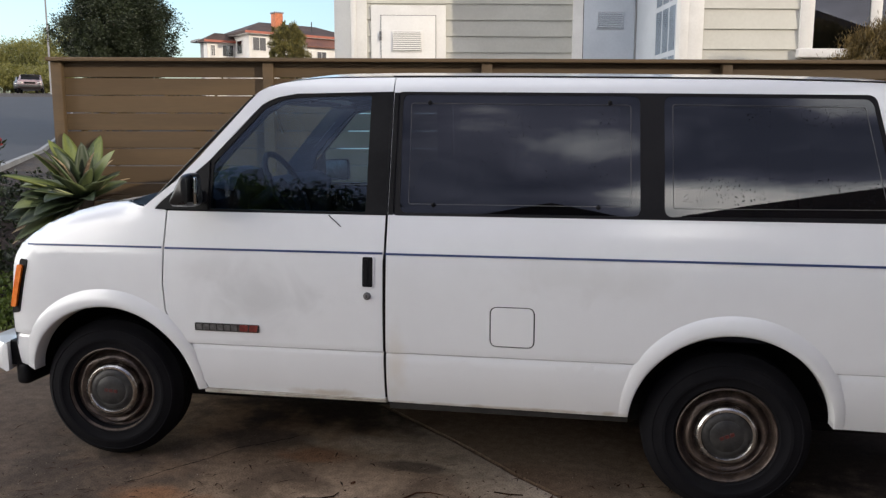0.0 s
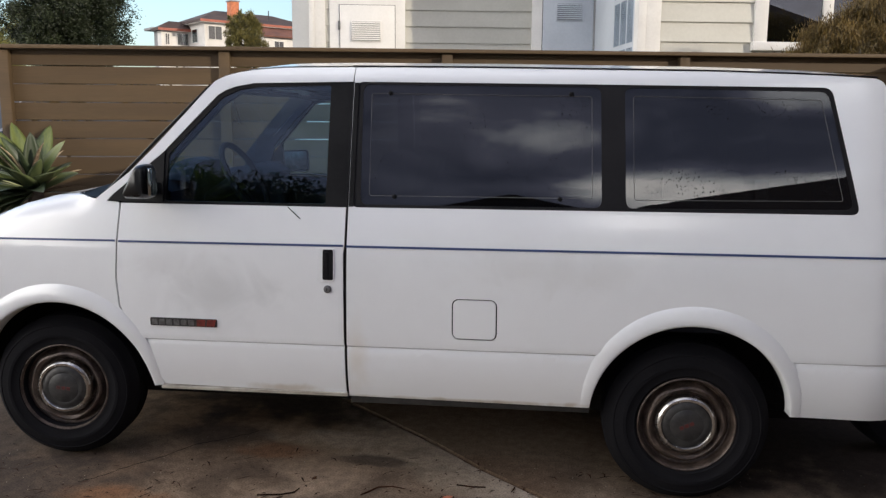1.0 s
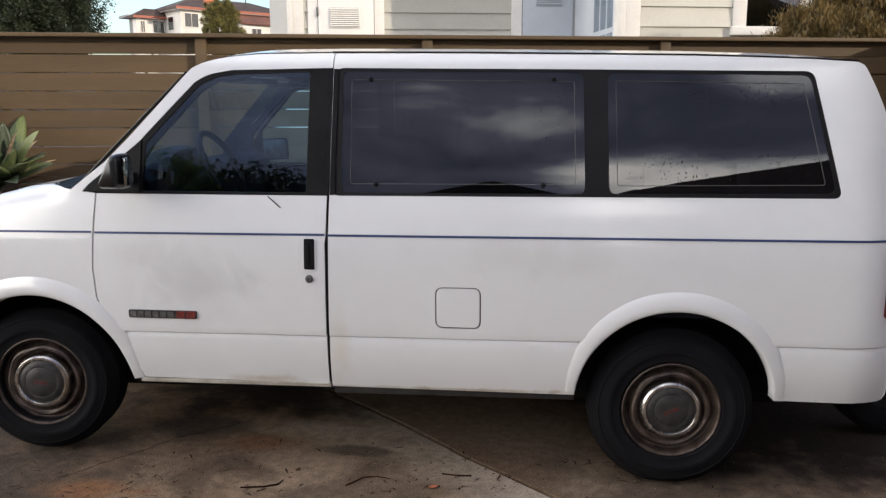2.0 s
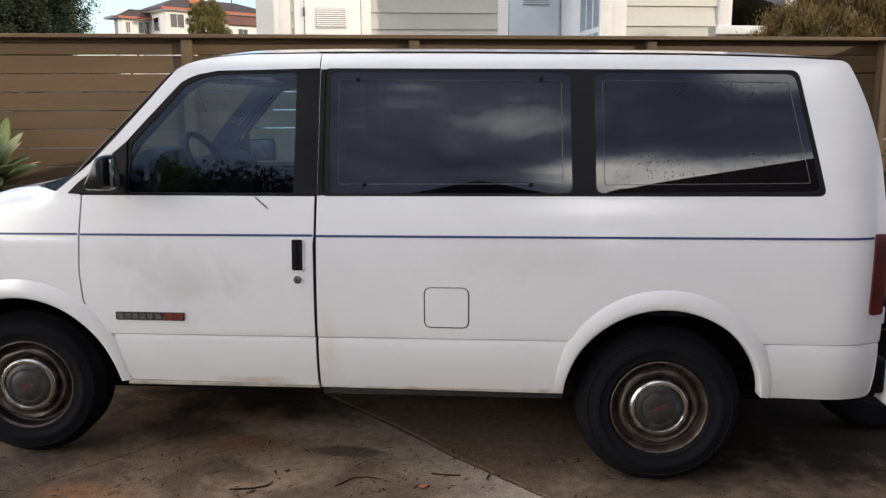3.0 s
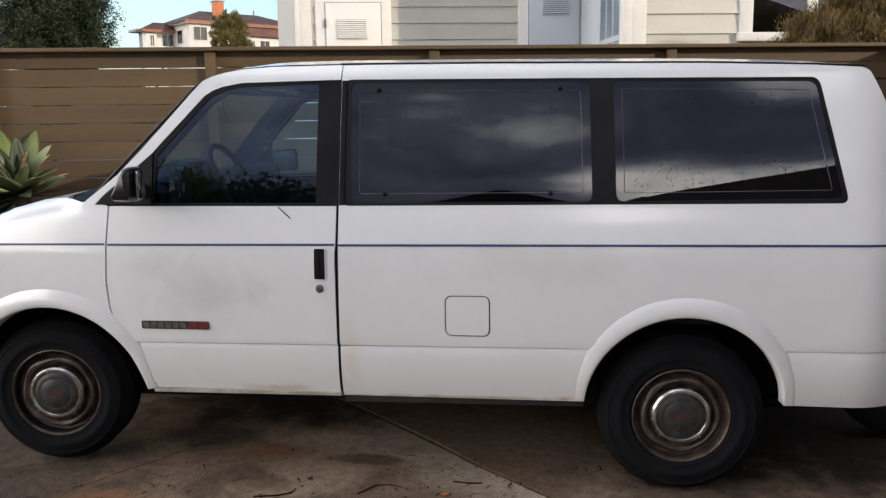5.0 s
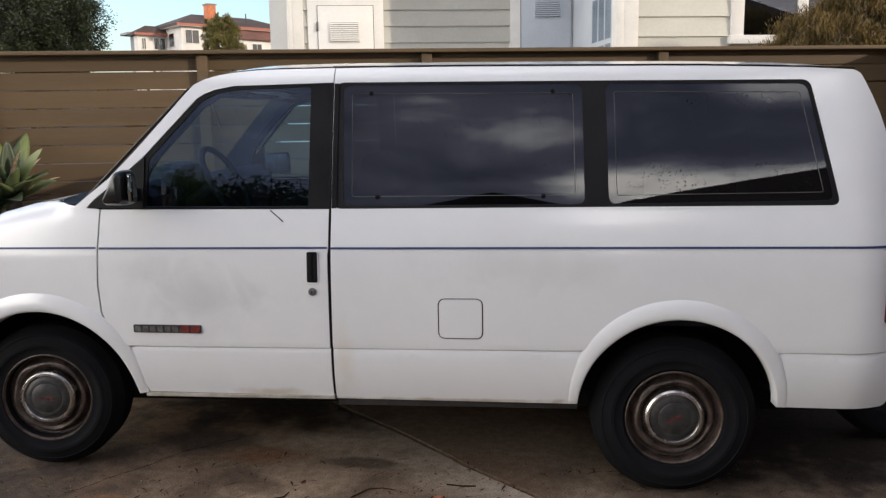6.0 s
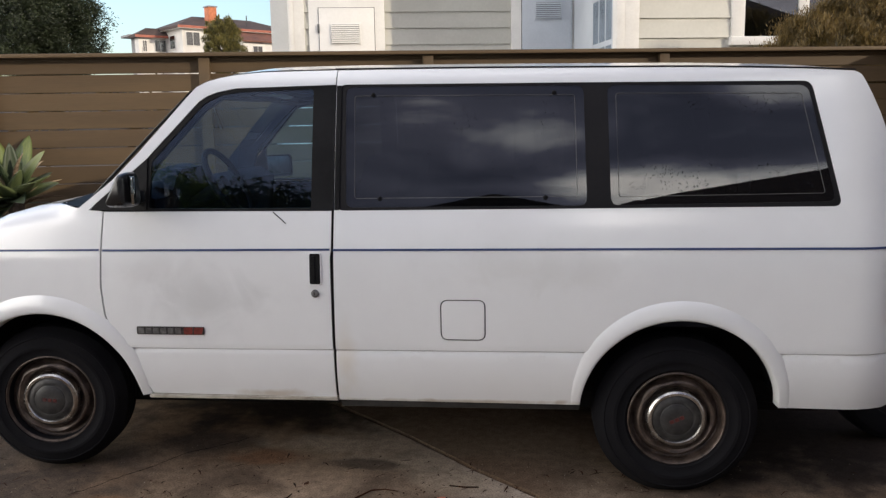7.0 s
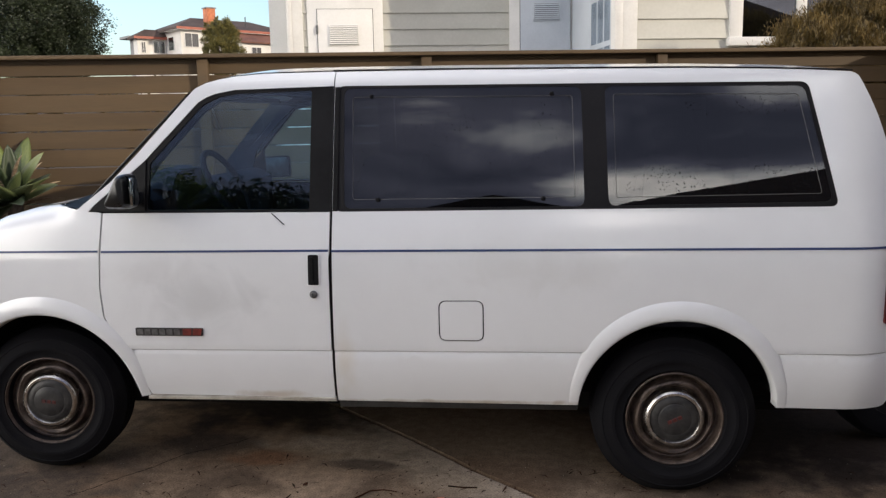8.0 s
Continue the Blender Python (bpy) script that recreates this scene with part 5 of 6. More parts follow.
def near_house():
    h = thing("house", uv(0, 0), "pale grey-cream clapboard house with white trim", "house", turn=TURN)
    VA, VB, ZB, ZT = 4.3, 2.35, 0.6, 5.8
    wall = part("wall", boxed(2.0, 12.0, VA, 9.0, ZB, ZT), M_SIDING, h)
    wing = part("wing_wall", boxed(5.78, 12.0, VB, VA, ZB, ZT), M_SIDING, h)
    # eaves high above
    part("roof", boxed(1.3, 12.6, VB + 0.2, 9.6, ZT, ZT + 0.25, 0.02), M_ROOFT, h)
    # wall with the closet door and the second door
    clapboards(wall, 2.192, 2.25, VA, 1.2, 4.8, 0.2087, 0.0782)
    clapboards(wall, 3.23, 4.909, VA, 1.2, 4.8, 0.2087, 0.0782)
    clapboards(wall, 2.25, 3.23, VA, 3.207, 4.8, 0.2087, 0.0)
    clapboards(wall, 4.909, 5.77, VA, 4.0, 4.8, 0.2087, 0.0)
    part("corner_board", boxed(1.985, 2.192, VA - 0.035, VA + 0.2, 1.0, ZT, 0.006), M_WTRIM, h, "white corner board")
    part("corner_board", boxed(1.99, 2.05, VA - 0.05, VA - 0.036, 1.0, ZT, 0.004), M_WTRIM, h)
    d = part("door_frame", boxed(2.25, 3.23, VA - 0.045, VA, 1.2, 3.182, 0.006), M_WTRIM, h, "white closet door frame")
    slab_ = part("closet_door", boxed(2.382, 3.096, VA - 0.066, VA - 0.049, 1.22, 3.047, 0.004), M_DOORW, d, "white closet door with a vent")
    louvre(slab_, 2.54, 2.90, VA - 0.067, 2.60, 2.835, 9, M_DOORW)
    part("hinge", boxed(2.360, 2.388, VA - 0.075, VA - 0.06, 2.73, 2.845, 0.003), M_BADGE_L, d)
    part("door_gap", boxed(2.375, 3.103, VA - 0.049, VA - 0.0455, 1.22, 3.054), M_TRIM, d)
    d2 = part("door_frame", boxed(4.909, 5.76, VA - 0.045, VA, 1.2, 4.0, 0.006), M_WTRIM, h, "white door frame")
    s2 = part("door", boxed(5.05, 5.725, VA - 0.07, VA - 0.049, 1.22, 3.85, 0.004), M_DOORB, d2, "pale blue door with a louvred vent")
    part("door_gap", boxed(5.043, 5.732, VA - 0.049, VA - 0.0455, 1.22, 3.857), M_TRIM, d2)
    louvre(s2, 5.237, 5.562, VA - 0.071, 2.90, 3.10, 8, M_DOORB)
    # side of the wing: panel and paned window
    part("side_panel", boxed(5.752, 5.78, 3.32, VA - 0.05, 1.0, ZT - 0.1, 0.004), M_DOORB, h, "pale blue side panel")
    # white window surround takes the blue door tone in place of shade
    fr = part("paned_window", boxed(5.735, 5.78, 2.46, 3.30, 1.3, 4.7, 0.006), M_DOORB, h, "tall pale paned window")
    for k in range(3):
        for r in range(6):
            v0 = 2.51 + k * 0.265
            z0 = 1.36 + r * 0.55
            part("pane", boxed(5.728, 5.734, v0, v0 + 0.215, z0, z0 + 0.49), M_GLASS_P, fr)
            part("pane_backing", boxed(5.7345, 5.7348, v0, v0 + 0.215, z0, z0 + 0.49), M_PANE_BLUE, fr)
    # front of the wing
    part("corner_board", boxed(5.755, 5.99, VB - 0.035, VB + 0.05, 1.0, ZT, 0.006), M_WTRIM, h)
    part("corner_board", boxed(5.728, 5.82, VB - 0.045, VB + 0.10, 1.0, ZT, 0.004), M_WTRIM, h)
    clapboards(wing, 5.99, 7.05, VB, 1.0, 4.8, 0.216, 0.064)
    clapboards(wing, 7.05, 9.3, VB, 1.0, 2.36, 0.216, 0.064)
    clapboards(wing, 9.3, 12.0, VB, 1.0, 4.8, 0.216, 0.064)
    w = part("window_frame", boxed(7.05, 7.20, VB - 0.05, VB, 2.40, 4.4, 0.006), M_WTRIM, h, "white window trim")
    part("window_sill", boxed(7.03, 9.3, VB - 0.085, VB, 2.36, 2.455, 0.008), M_WTRIM, w)
    part("window_frame", boxed(9.15, 9.3, VB - 0.05, VB, 2.455, 4.4, 0.006), M_WTRIM, w)
    part("mullion", boxed(7.83, 7.95, VB - 0.045, VB, 2.455, 4.4, 0.006), M_WTRIM, w)
    part("mullion", boxed(8.55, 8.63, VB - 0.045, VB, 2.455, 4.4, 0.006), M_WTRIM, w)
    part("pane", boxed(7.20, 9.15, VB - 0.022, VB - 0.016, 2.455, 4.4), M_GLASS_H, w, "dark window pane")
    part("pane_backing", boxed(7.20, 9.15, VB - 0.010, VB - 0.006, 2.455, 4.4), M_BARK, w)
    # wing set back beyond the corner
    part("rear_wing", boxed(1.70, 1.98, VA + 0.6, 8.5, ZB, ZT), M_DOORW, h)
    return h


near_house()


# ---- plants ----
def leaves_into(verts, faces, centre, count, spread, size, rnd, lift=0.0, narrow=0.45):
    """Small folded leaves strewn round a point."""
    cx, cy, cz = centre
    for _ in range(count):
        px, py, pz = (cx + rnd.gauss(0, spread[0]), cy + rnd.gauss(0, spread[1]), cz + rnd.gauss(0, spread[2]))
        d = Vector((rnd.uniform(-1, 1), rnd.uniform(-1, 1), rnd.uniform(-0.6, 0.9) + lift)).normalized()
        s = d.cross(Vector((rnd.uniform(-1, 1), rnd.uniform(-1, 1), rnd.uniform(-1, 1)))).normalized()
        L = size * rnd.uniform(0.6, 1.4)
        p = Vector((px, py, pz))
        n = d.cross(s) * L * 0.12
        k = len(verts)
        verts += [tuple(p), tuple(p + d * L * 0.5 + s * L * narrow * 0.5 + n), tuple(p + d * L), tuple(p + d * L * 0.5 - s * L * narrow * 0.5 + n)]
        faces += [(k, k + 1, k + 2), (k, k + 2, k + 3)]


def tree(name, base, centre, radii, clumps, per, size, material, label, category="tree", seed=1, trunk=0.14, spread=0.22, hollow=0.45, narrow=0.45, lift=0.0, ragged=0.16):
    rnd = random.Random(seed)
    t = thing(name, base, label, category)
    c = Vector(centre) - Vector(base)
    bm = bmesh.new()
    tube(bm, [(0, 0, -0.2), (0.03, 0.02, c.z * 0.35), (c.x * 0.4, c.y * 0.4, c.z * 0.7), (c.x, c.y, c.z)], [trunk, trunk * 0.8, trunk * 0.6, trunk * 0.25], 8)
    part("trunk", bm, M_BARK, t, smooth=60)
    verts, faces = [], []
    ends = []
    for _ in range(clumps):
        d = Vector((rnd.gauss(0, 1), rnd.gauss(0, 1), rnd.gauss(0, 1))).normalized()
        r = (hollow + (1 - hollow) * rnd.random() ** 0.6) * (1 + ragged * noise.noise(d * 2.3 + Vector((seed, 0, 0))) + 0.5 * ragged * noise.noise(d * 6.1 + Vector((0, seed, 0))))
        q = Vector((c.x + d.x * r * radii[0], c.y + d.y * r * radii[1], c.z + d.z * r * radii[2]))
        ends.append(q)
        k = spread * rnd.uniform(0.6, 1.3)
        leaves_into(verts, faces, q, per, (k * radii[0] * 0.5, k * radii[1] * 0.5, k * radii[2] * 0.4), size, rnd, lift, narrow)
    for i in range(0, len(ends), max(1, len(ends) // 9)):
        bm = bmesh.new()
        q = ends[i]
        tube(bm, [(c.x * 0.4, c.y * 0.4, c.z * 0.65), (c.x * 0.5 + q.x * 0.4, c.y * 0.5 + q.y * 0.4, (c.z * 0.7 + q.z) / 2), tuple(q)], [trunk * 0.4, trunk * 0.25, trunk * 0.08], 6)
        part("limb", bm, M_BARK, t, smooth=60)
    raw("crown", verts, faces, material, t)
    return t


def from_eye(dx, dy, dist, z):
    return (2.2 + dx * dist, -3.35 + dy * dist, z)


tree("tree", from_eye(-0.516, 0.857, 25, 1.75), from_eye(-0.516, 0.857, 25, 4.35), (1.50, 1.50, 1.80), 560, 230, 0.066, M_LEAF_TREE, "dense dark green tree behind the fence", seed=3, trunk=0.2, spread=0.16, hollow=0.30, ragged=0.34)
for i, (dx, dy, dist, z, r, h) in enumerate(((-0.622, 0.783, 106, 8.6, 2.8, 2.0), (-0.606, 0.796, 116, 10.0, 2.4, 2.4), (-0.592, 0.806, 112, 9.6, 2.2, 2.6), (-0.579, 0.815, 104, 9.0, 2.4, 2.7), (-0.640, 0.768, 104, 8.2, 3.2, 2.0), (-0.566, 0.824, 100, 9.4, 2.6, 3.2), (-0.612, 0.791, 140, 10.6, 4.0, 2.2), (-0.600, 0.800, 98, 6.7, 3.2, 1.5), (-0.632, 0.775, 98, 6.6, 3.2, 1.4), (-0.578, 0.816, 96, 6.6, 2.6, 1.5))):
    tree("far_tree", from_eye(dx, dy, dist, 5.6), from_eye(dx, dy, dist, z), (r, r, h), 130, 60, 0.24, M_LEAF_YEL, "sunlit yellow-green tree along the street", seed=20 + i, trunk=0.2, spread=0.3)
tree("conifer", from_eye(-0.346, 0.938, 36, 2.3), from_eye(-0.346, 0.938, 36, 4.72), (0.80, 0.80, 1.30), 300, 110, 0.090, M_LEAF_CON, "rounded olive green conifer", seed=9, trunk=0.12, spread=0.13, narrow=0.30, lift=0.9, ragged=0.30)
tree("shrub", uv(7.36, 0.78, 0.4), uv(7.36, 0.78, 2.04), (0.56, 0.42, 0.58), 330, 250, 0.046, M_LEAF_BUSH, "bronze-green feathery shrub beside the house window", "shrub", seed=14, trunk=0.04, spread=0.20, narrow=0.08, lift=1.3)
tree("shrub", uv(8.02, 0.82, 0.4), uv(8.02, 0.82, 2.22), (0.70, 0.42, 0.70), 350, 250, 0.046, M_LEAF_BUSH, "bronze-green feathery shrub beside the house window", "shrub", seed=15, trunk=0.04, spread=0.20, narrow=0.08, lift=1.3)


def blade_mesh(length, width, droop, fold=0.35, n=9, tip=0.04):
    """A thick fleshy leaf along +x, curving by droop, folded to a channel."""
    bm = bmesh.new()
    rows = []
    for i in range(n + 1):
        s = i / n
        w = width * (math.sin(math.pi * min(1, 0.12 + s * 0.88)) ** 0.65) * (1 - 0.25 * s) if s < 1 else 0.002
        if s < 0.1:
            w = width * 0.62
        a = droop * s * s
        x = length * (s - 0.25 * abs(droop) * s ** 3)
        z = -length * a * 0.55
        th = 0.016 * (1 - s) + 0.004
        rows.append([bm.verts.new(p) for p in ((x, -w / 2, z + fold * w / 2), (x, -w / 4, z + fold * w * 0.12), (x, 0, z), (x, w / 4, z + fold * w * 0.12), (x, w / 2, z + fold * w / 2), (x, w / 4, z + fold * w * 0.12 - th), (x, 0, z - th * 1.2), (x, -w / 4, z + fold * w * 0.12 - th))])
    for a, b in zip(rows, rows[1:]):
        for i in range(8):
            bm.faces.new((a[i], a[(i + 1) % 8], b[(i + 1) % 8], b[i]))
    bm.faces.new(rows[0][::-1]); bm.faces.new(rows[-1])
    me = bpy.data.meshes.new("leaf")
    bmesh.ops.recalc_face_normals(bm, faces=bm.faces)
    bm.to_mesh(me); bm.free()
    me.polygons.foreach_set("use_smooth", [True] * len(me.polygons))
    return me


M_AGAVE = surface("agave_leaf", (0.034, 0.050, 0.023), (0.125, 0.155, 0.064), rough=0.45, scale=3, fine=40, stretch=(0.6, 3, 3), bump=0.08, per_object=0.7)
M_AGAVE_DRY = surface("agave_dry_leaf", (0.10, 0.065, 0.04), (0.48, 0.38, 0.25), rough=0.8, scale=6, fine=40, bump=0.3, per_object=0.4)


def agave(base, crown_z, count, size, label, seed):
    rnd = random.Random(seed)
    t = thing("agave", base, label, "plant")
    top = crown_z - base[2]
    bm = bmesh.new()
    tube(bm, [(0, 0, -0.1), (0.02, 0, top * 0.5), (0, 0, top)], [0.08, 0.075, 0.06], 10)
    part("stem", bm, M_BARK, t, smooth=60)
    meshes = [blade_mesh(1.0, 0.40, dr, 0.26) for dr in (0.12, 0.35, 0.7)]
    dry = blade_mesh(1.0, 0.12, 1.1, 0.6)
    for k in range(count):
        f = k / (count - 1)
        az = k * 137.5 + rnd.uniform(-12, 12)
        up = 78 - 84 * f ** 0.8 + rnd.uniform(-6, 6)
        me = meshes[0 if f < 0.35 else 1 if f < 0.75 else 2].copy() if k < 3 else meshes[0 if f < 0.35 else 1 if f < 0.75 else 2]
        if not me.materials:
            me.materials.append(M_AGAVE)
        ob = new("leaf", me)
        ob.parent = t
        s = size * (0.78 + 0.28 * f) * rnd.uniform(0.85, 1.1)
        ob.matrix_basis = pose(0, 0, top + 0.05 - 0.14 * f, 0, 0, az) @ pose(0.02, 0, 0, rnd.uniform(-14, 14), -up, 0) @ Matrix.Diagonal((s, s * 0.95, s, 1))
    dry.materials.append(M_AGAVE_DRY)
    for k in range(6):
        ob = new("dry_leaf", dry)
        ob.parent = t
        s = size * rnd.uniform(0.6, 0.9)
        ob.matrix_basis = pose(0, 0, top - 0.10, 0, 0, k * 61 + 20) @ pose(0.02, 0, 0, rnd.uniform(-30, 30), 20 + rnd.uniform(-15, 15), 0) @ Matrix.Diagonal((s, s, s, 1))
    return t


def big_agave(base, crown_z):
    """A wide rosette; each leaf goes by its reach along the fence, away from it and up."""
    rnd = random.Random(6)
    t = thing("agave", base, "large agave with broad grey-green and yellow-green leaves by the fence", "plant")
    top = crown_z - base[2]
    bm = bmesh.new()
    tube(bm, [(0, 0, -0.1), (0.02, 0, top * 0.5), (0, 0, top)], [0.09, 0.085, 0.07], 10)
    part("stem", bm, M_BARK, t, smooth=60)
    side, out = Vector((0.824, 0.566, 0)), Vector((0.566, -0.824, 0))
    kinds = []
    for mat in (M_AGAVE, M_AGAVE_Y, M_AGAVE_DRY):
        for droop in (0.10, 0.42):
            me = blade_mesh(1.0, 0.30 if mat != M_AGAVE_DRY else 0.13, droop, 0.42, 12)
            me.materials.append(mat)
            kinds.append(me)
    rows = ((-0.50, 0.10, 0.17, 2, 1.15), (-0.46, 0.28, 0.02, 1, 1.1), (-0.33, 0.02, 0.34, 2, 0.95), (-0.23, 0.14, 0.34, 2, 0.85), (-0.21, -0.16, 0.42, 2, 1.0), (-0.42, 0.20, 0.10, 0, 1.0), (-0.12, 0.34, 0.14, 0, 1.1), (-0.34, 0.36, -0.02, 1, 1.1), (-0.08, 0.20, 0.30, 0, 0.8), (0.12, 0.34, 0.12, 0, 1.0), (-0.20, 0.32, 0.18, 0, 0.9), (0.22, 0.30, 0.16, 0, 0.9),
            (0.01, 0.06, 0.40, 0, 0.85), (0.20, 0.10, 0.31, 2, 1.0), (0.27, 0.02, 0.18, 0, 0.8), (-0.44, 0.38, -0.10, 1, 1.0), (-0.52, 0.05, -0.04, 1, 0.9),
            (-0.26, 0.45, 0.10, 1, 1.1), (0.02, 0.40, 0.06, 1, 0.9), (0.14, -0.25, 0.42, 2, 0.9), (-0.10, -0.32, 0.46, 2, 0.9), (-0.30, 0.48, -0.22, 1, 0.8), (0.24, -0.32, 0.22, 1, 0.9), (-0.48, -0.28, 0.16, 1, 0.9),
            (-0.40, 0.24, 0.03, 0, 0.9), (-0.30, 0.30, 0.06, 0, 0.8), (0.05, 0.28, 0.22, 0, 0.7), (-0.15, 0.06, 0.40, 1, 0.6), (0.08, 0.0, 0.36, 2, 0.55), (0.30, 0.16, 0.10, 0, 0.7), (-0.52, 0.22, -0.14, 0, 0.8), (-0.46, 0.34, -0.24, 1, 0.7))
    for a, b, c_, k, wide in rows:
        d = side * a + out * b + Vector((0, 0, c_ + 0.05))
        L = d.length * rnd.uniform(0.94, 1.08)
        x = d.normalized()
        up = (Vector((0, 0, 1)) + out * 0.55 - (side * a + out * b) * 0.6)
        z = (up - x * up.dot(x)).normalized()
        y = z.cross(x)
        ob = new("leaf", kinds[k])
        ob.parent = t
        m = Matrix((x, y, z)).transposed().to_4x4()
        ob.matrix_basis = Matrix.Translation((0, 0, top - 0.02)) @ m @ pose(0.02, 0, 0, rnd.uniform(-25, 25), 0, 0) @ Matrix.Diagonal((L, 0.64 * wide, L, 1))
    for a, b, c_ in ((-0.48, 0.30, -0.20), (-0.50, 0.18, 0.02), (0.16, -0.05, 0.40), (0.30, 0.06, 0.28), (-0.34, 0.40, -0.30), (-0.12, 0.10, 0.45), (-0.52, 0.24, -0.10), (-0.42, 0.42, -0.16), (-0.56, 0.12, -0.22), (0.34, 0.10, 0.16), (0.02, 0.12, 0.46), (-0.22, 0.02, 0.47), (-0.58, 0.30, -0.28), (-0.28, 0.50, -0.34)):
        d = side * a + out * b + Vector((0, 0, c_))
        L = d.length
        x = d / L
        z = (Vector((0, 0, 1)) - x * x.z).normalized()
        ob = new("dry_leaf", kinds[5])
        ob.parent = t
        ob.matrix_basis = Matrix.Translation((0, 0, top - 0.06)) @ Matrix((x, z.cross(x), z)).transposed().to_4x4() @ pose(0.02, 0, 0, rnd.uniform(-60, 60), 0, 0) @ Matrix.Diagonal((L, 0.45, L, 1))
    return t


# a yellower tone for some leaves of the large agave
M_AGAVE_Y = surface("agave_yellow_leaf", (0.052, 0.080, 0.026), (0.175, 0.205, 0.058), rough=0.45, scale=3, fine=40, stretch=(0.6, 3, 3), bump=0.08, per_object=0.4)
big_agave(from_eye(-0.553, 0.833, 6.85, -0.02), 1.05)
agave(uv(7.62, -0.35, 0.0), 0.90, 20, 0.50, "green agave in front of the fence corner", 8)


# shrubs added behind the fence to break up its bright gaps
for k, (u, z, r) in enumerate(((0.25, 1.62, 0.34), (0.95, 1.70, 0.26), (1.45, 1.60, 0.30), (2.1, 1.66, 0.30))):
    tree("shrub", uv(u, 0.50, 0.5), uv(u, 0.50, z), (r, 0.20, 0.28), 26, 26, 0.05, M_LEAF_BUSH, "sparse bronze shrub close behind the fence", "shrub", seed=70 + k, trunk=0.02, spread=0.10, narrow=0.3)


def flowers(base, label, seed):
    rnd = random.Random(seed)
    t = thing("flowering_shrub", base, label, "plant")
    for k in range(9):
        bm = bmesh.new()
        a, r, hgt = rnd.uniform(0, 6.28), rnd.uniform(0.05, 0.28), rnd.uniform(0.62, 0.94)
        end = Vector((math.cos(a) * r, math.sin(a) * r, hgt))
        tube(bm, [(0, 0, 0), tuple(end * 0.5 + Vector((0, 0, 0.06))), tuple(end)], [0.012, 0.009, 0.004], 5)
        part("stem", bm, M_BARK, t, smooth=60)
        verts, faces = [], []
        for q in (0.45, 0.65, 0.85, 0.95):
            leaves_into(verts, faces, end * q, 8, (0.04, 0.04, 0.05), 0.065, rnd, 0.3, 0.3)
        raw("foliage", verts, faces, M_LEAF_TREE, t)
        if k % 3 == 0:
            verts, faces = [], []
            leaves_into(verts, faces, end, 24, (0.022, 0.022, 0.020), 0.032, rnd, 0.4, 0.8)
            raw("blossom", verts, faces, M_PETAL, t, "red blossom cluster")
    return t


M_PETAL = leaf_material("red_petal", (0.20, 0.014, 0.020), (0.48, 0.05, 0.05))
flowers(from_eye(-0.627, 0.779, 6.9, 0.74), "leafy shrub with small red blossoms", 31)
# tall shrubs behind the camera, mirrored low in the door window
for i, (x, y, z, r) in enumerate(((-3.5, -8.5, 2.75, 1.5), (-2.0, -8.9, 2.6, 1.25))):
    # the first shrub has a brighter leaf in place of sunlight on it
    tree("shrub", (x, y, 0), (x, y, z), (r, r * 0.8, 1.6), 420, 60, 0.11, M_LEAF_COVER if i == 0 else M_LEAF_TREE, "tall dark green shrub beside the neighbouring garage", "shrub", seed=50 + i, trunk=0.07, spread=0.3)



def cover(name, u0, u1, v0, v1, count, size, material, label, category, seed, height=0.05):
    rnd = random.Random(seed)
    verts, faces = [], []
    for _ in range(count):
        u, v = rnd.uniform(u0, u1), rnd.uniform(v0, v1)
        if noise.noise(Vector((u * 2.2, v * 2.2, seed))) < -0.25:
            continue
        x, y, z = uv(u, v, ground_z(v) - 0.10 + rnd.random() * height)
        leaves_into(verts, faces, (x, y, z), 3, (0.02, 0.02, 0.012), size, rnd, 0.4, 0.6)
    return tagged(raw(name, verts, faces, material), label, category, kind="stuff")


cover("ground_cover", -4.2, 1.2, -0.36, 0.75, 8200, 0.042, M_LEAF_COVER, "bright green low ground cover on the bank", "ground cover", 41, 0.10)
cover("dark_shrubbery", -4.2, -0.1, 0.3, 1.7, 3600, 0.05, M_LEAF_TREE, "dark low shrubbery on top of the bank", "shrubbery", 43, 0.22)
cover("mulch", -3.5, 8.0, -0.50, -0.30, 2200, 0.035, M_LITTER, "brown dry mulch along the driveway edge", "mulch", 45, 0.02)


# leaves added to block stretches of brightness between the boards
rnd = random.Random(61)
verts, faces = [], []
for _ in range(1300):
    u, z = rnd.uniform(0.1, 3.4), rnd.uniform(0.9, 2.02)
    if noise.noise(Vector((u * 4.0, z * 3.0, 4.0))) > -0.02:
        leaves_into(verts, faces, uv(u, rnd.uniform(0.10, 0.35), z), 3, (0.03, 0.02, 0.03), 0.036, rnd)
tagged(raw("climbing_foliage", verts, faces, M_LEAF_TREE), "sparse dark foliage behind the fence boards", "foliage", kind="stuff")


# ---- distance ----
def hip_roof(a0, a1, b0, b1, z0, z1, run):
    bm = bmesh.new()
    mid = (b0 + b1) / 2
    p = [bm.verts.new(c) for c in ((a0, b0, z0), (a1, b0, z0), (a1, b1, z0), (a0, b1, z0), (a0 + run, mid, z1), (a1 - run, mid, z1))]
    for f in ((0, 1, 5, 4), (1, 2, 5), (2, 3, 4, 5), (3, 0, 4), (3, 2, 1, 0)):
        bm.faces.new([p[i] for i in f])
    return bm


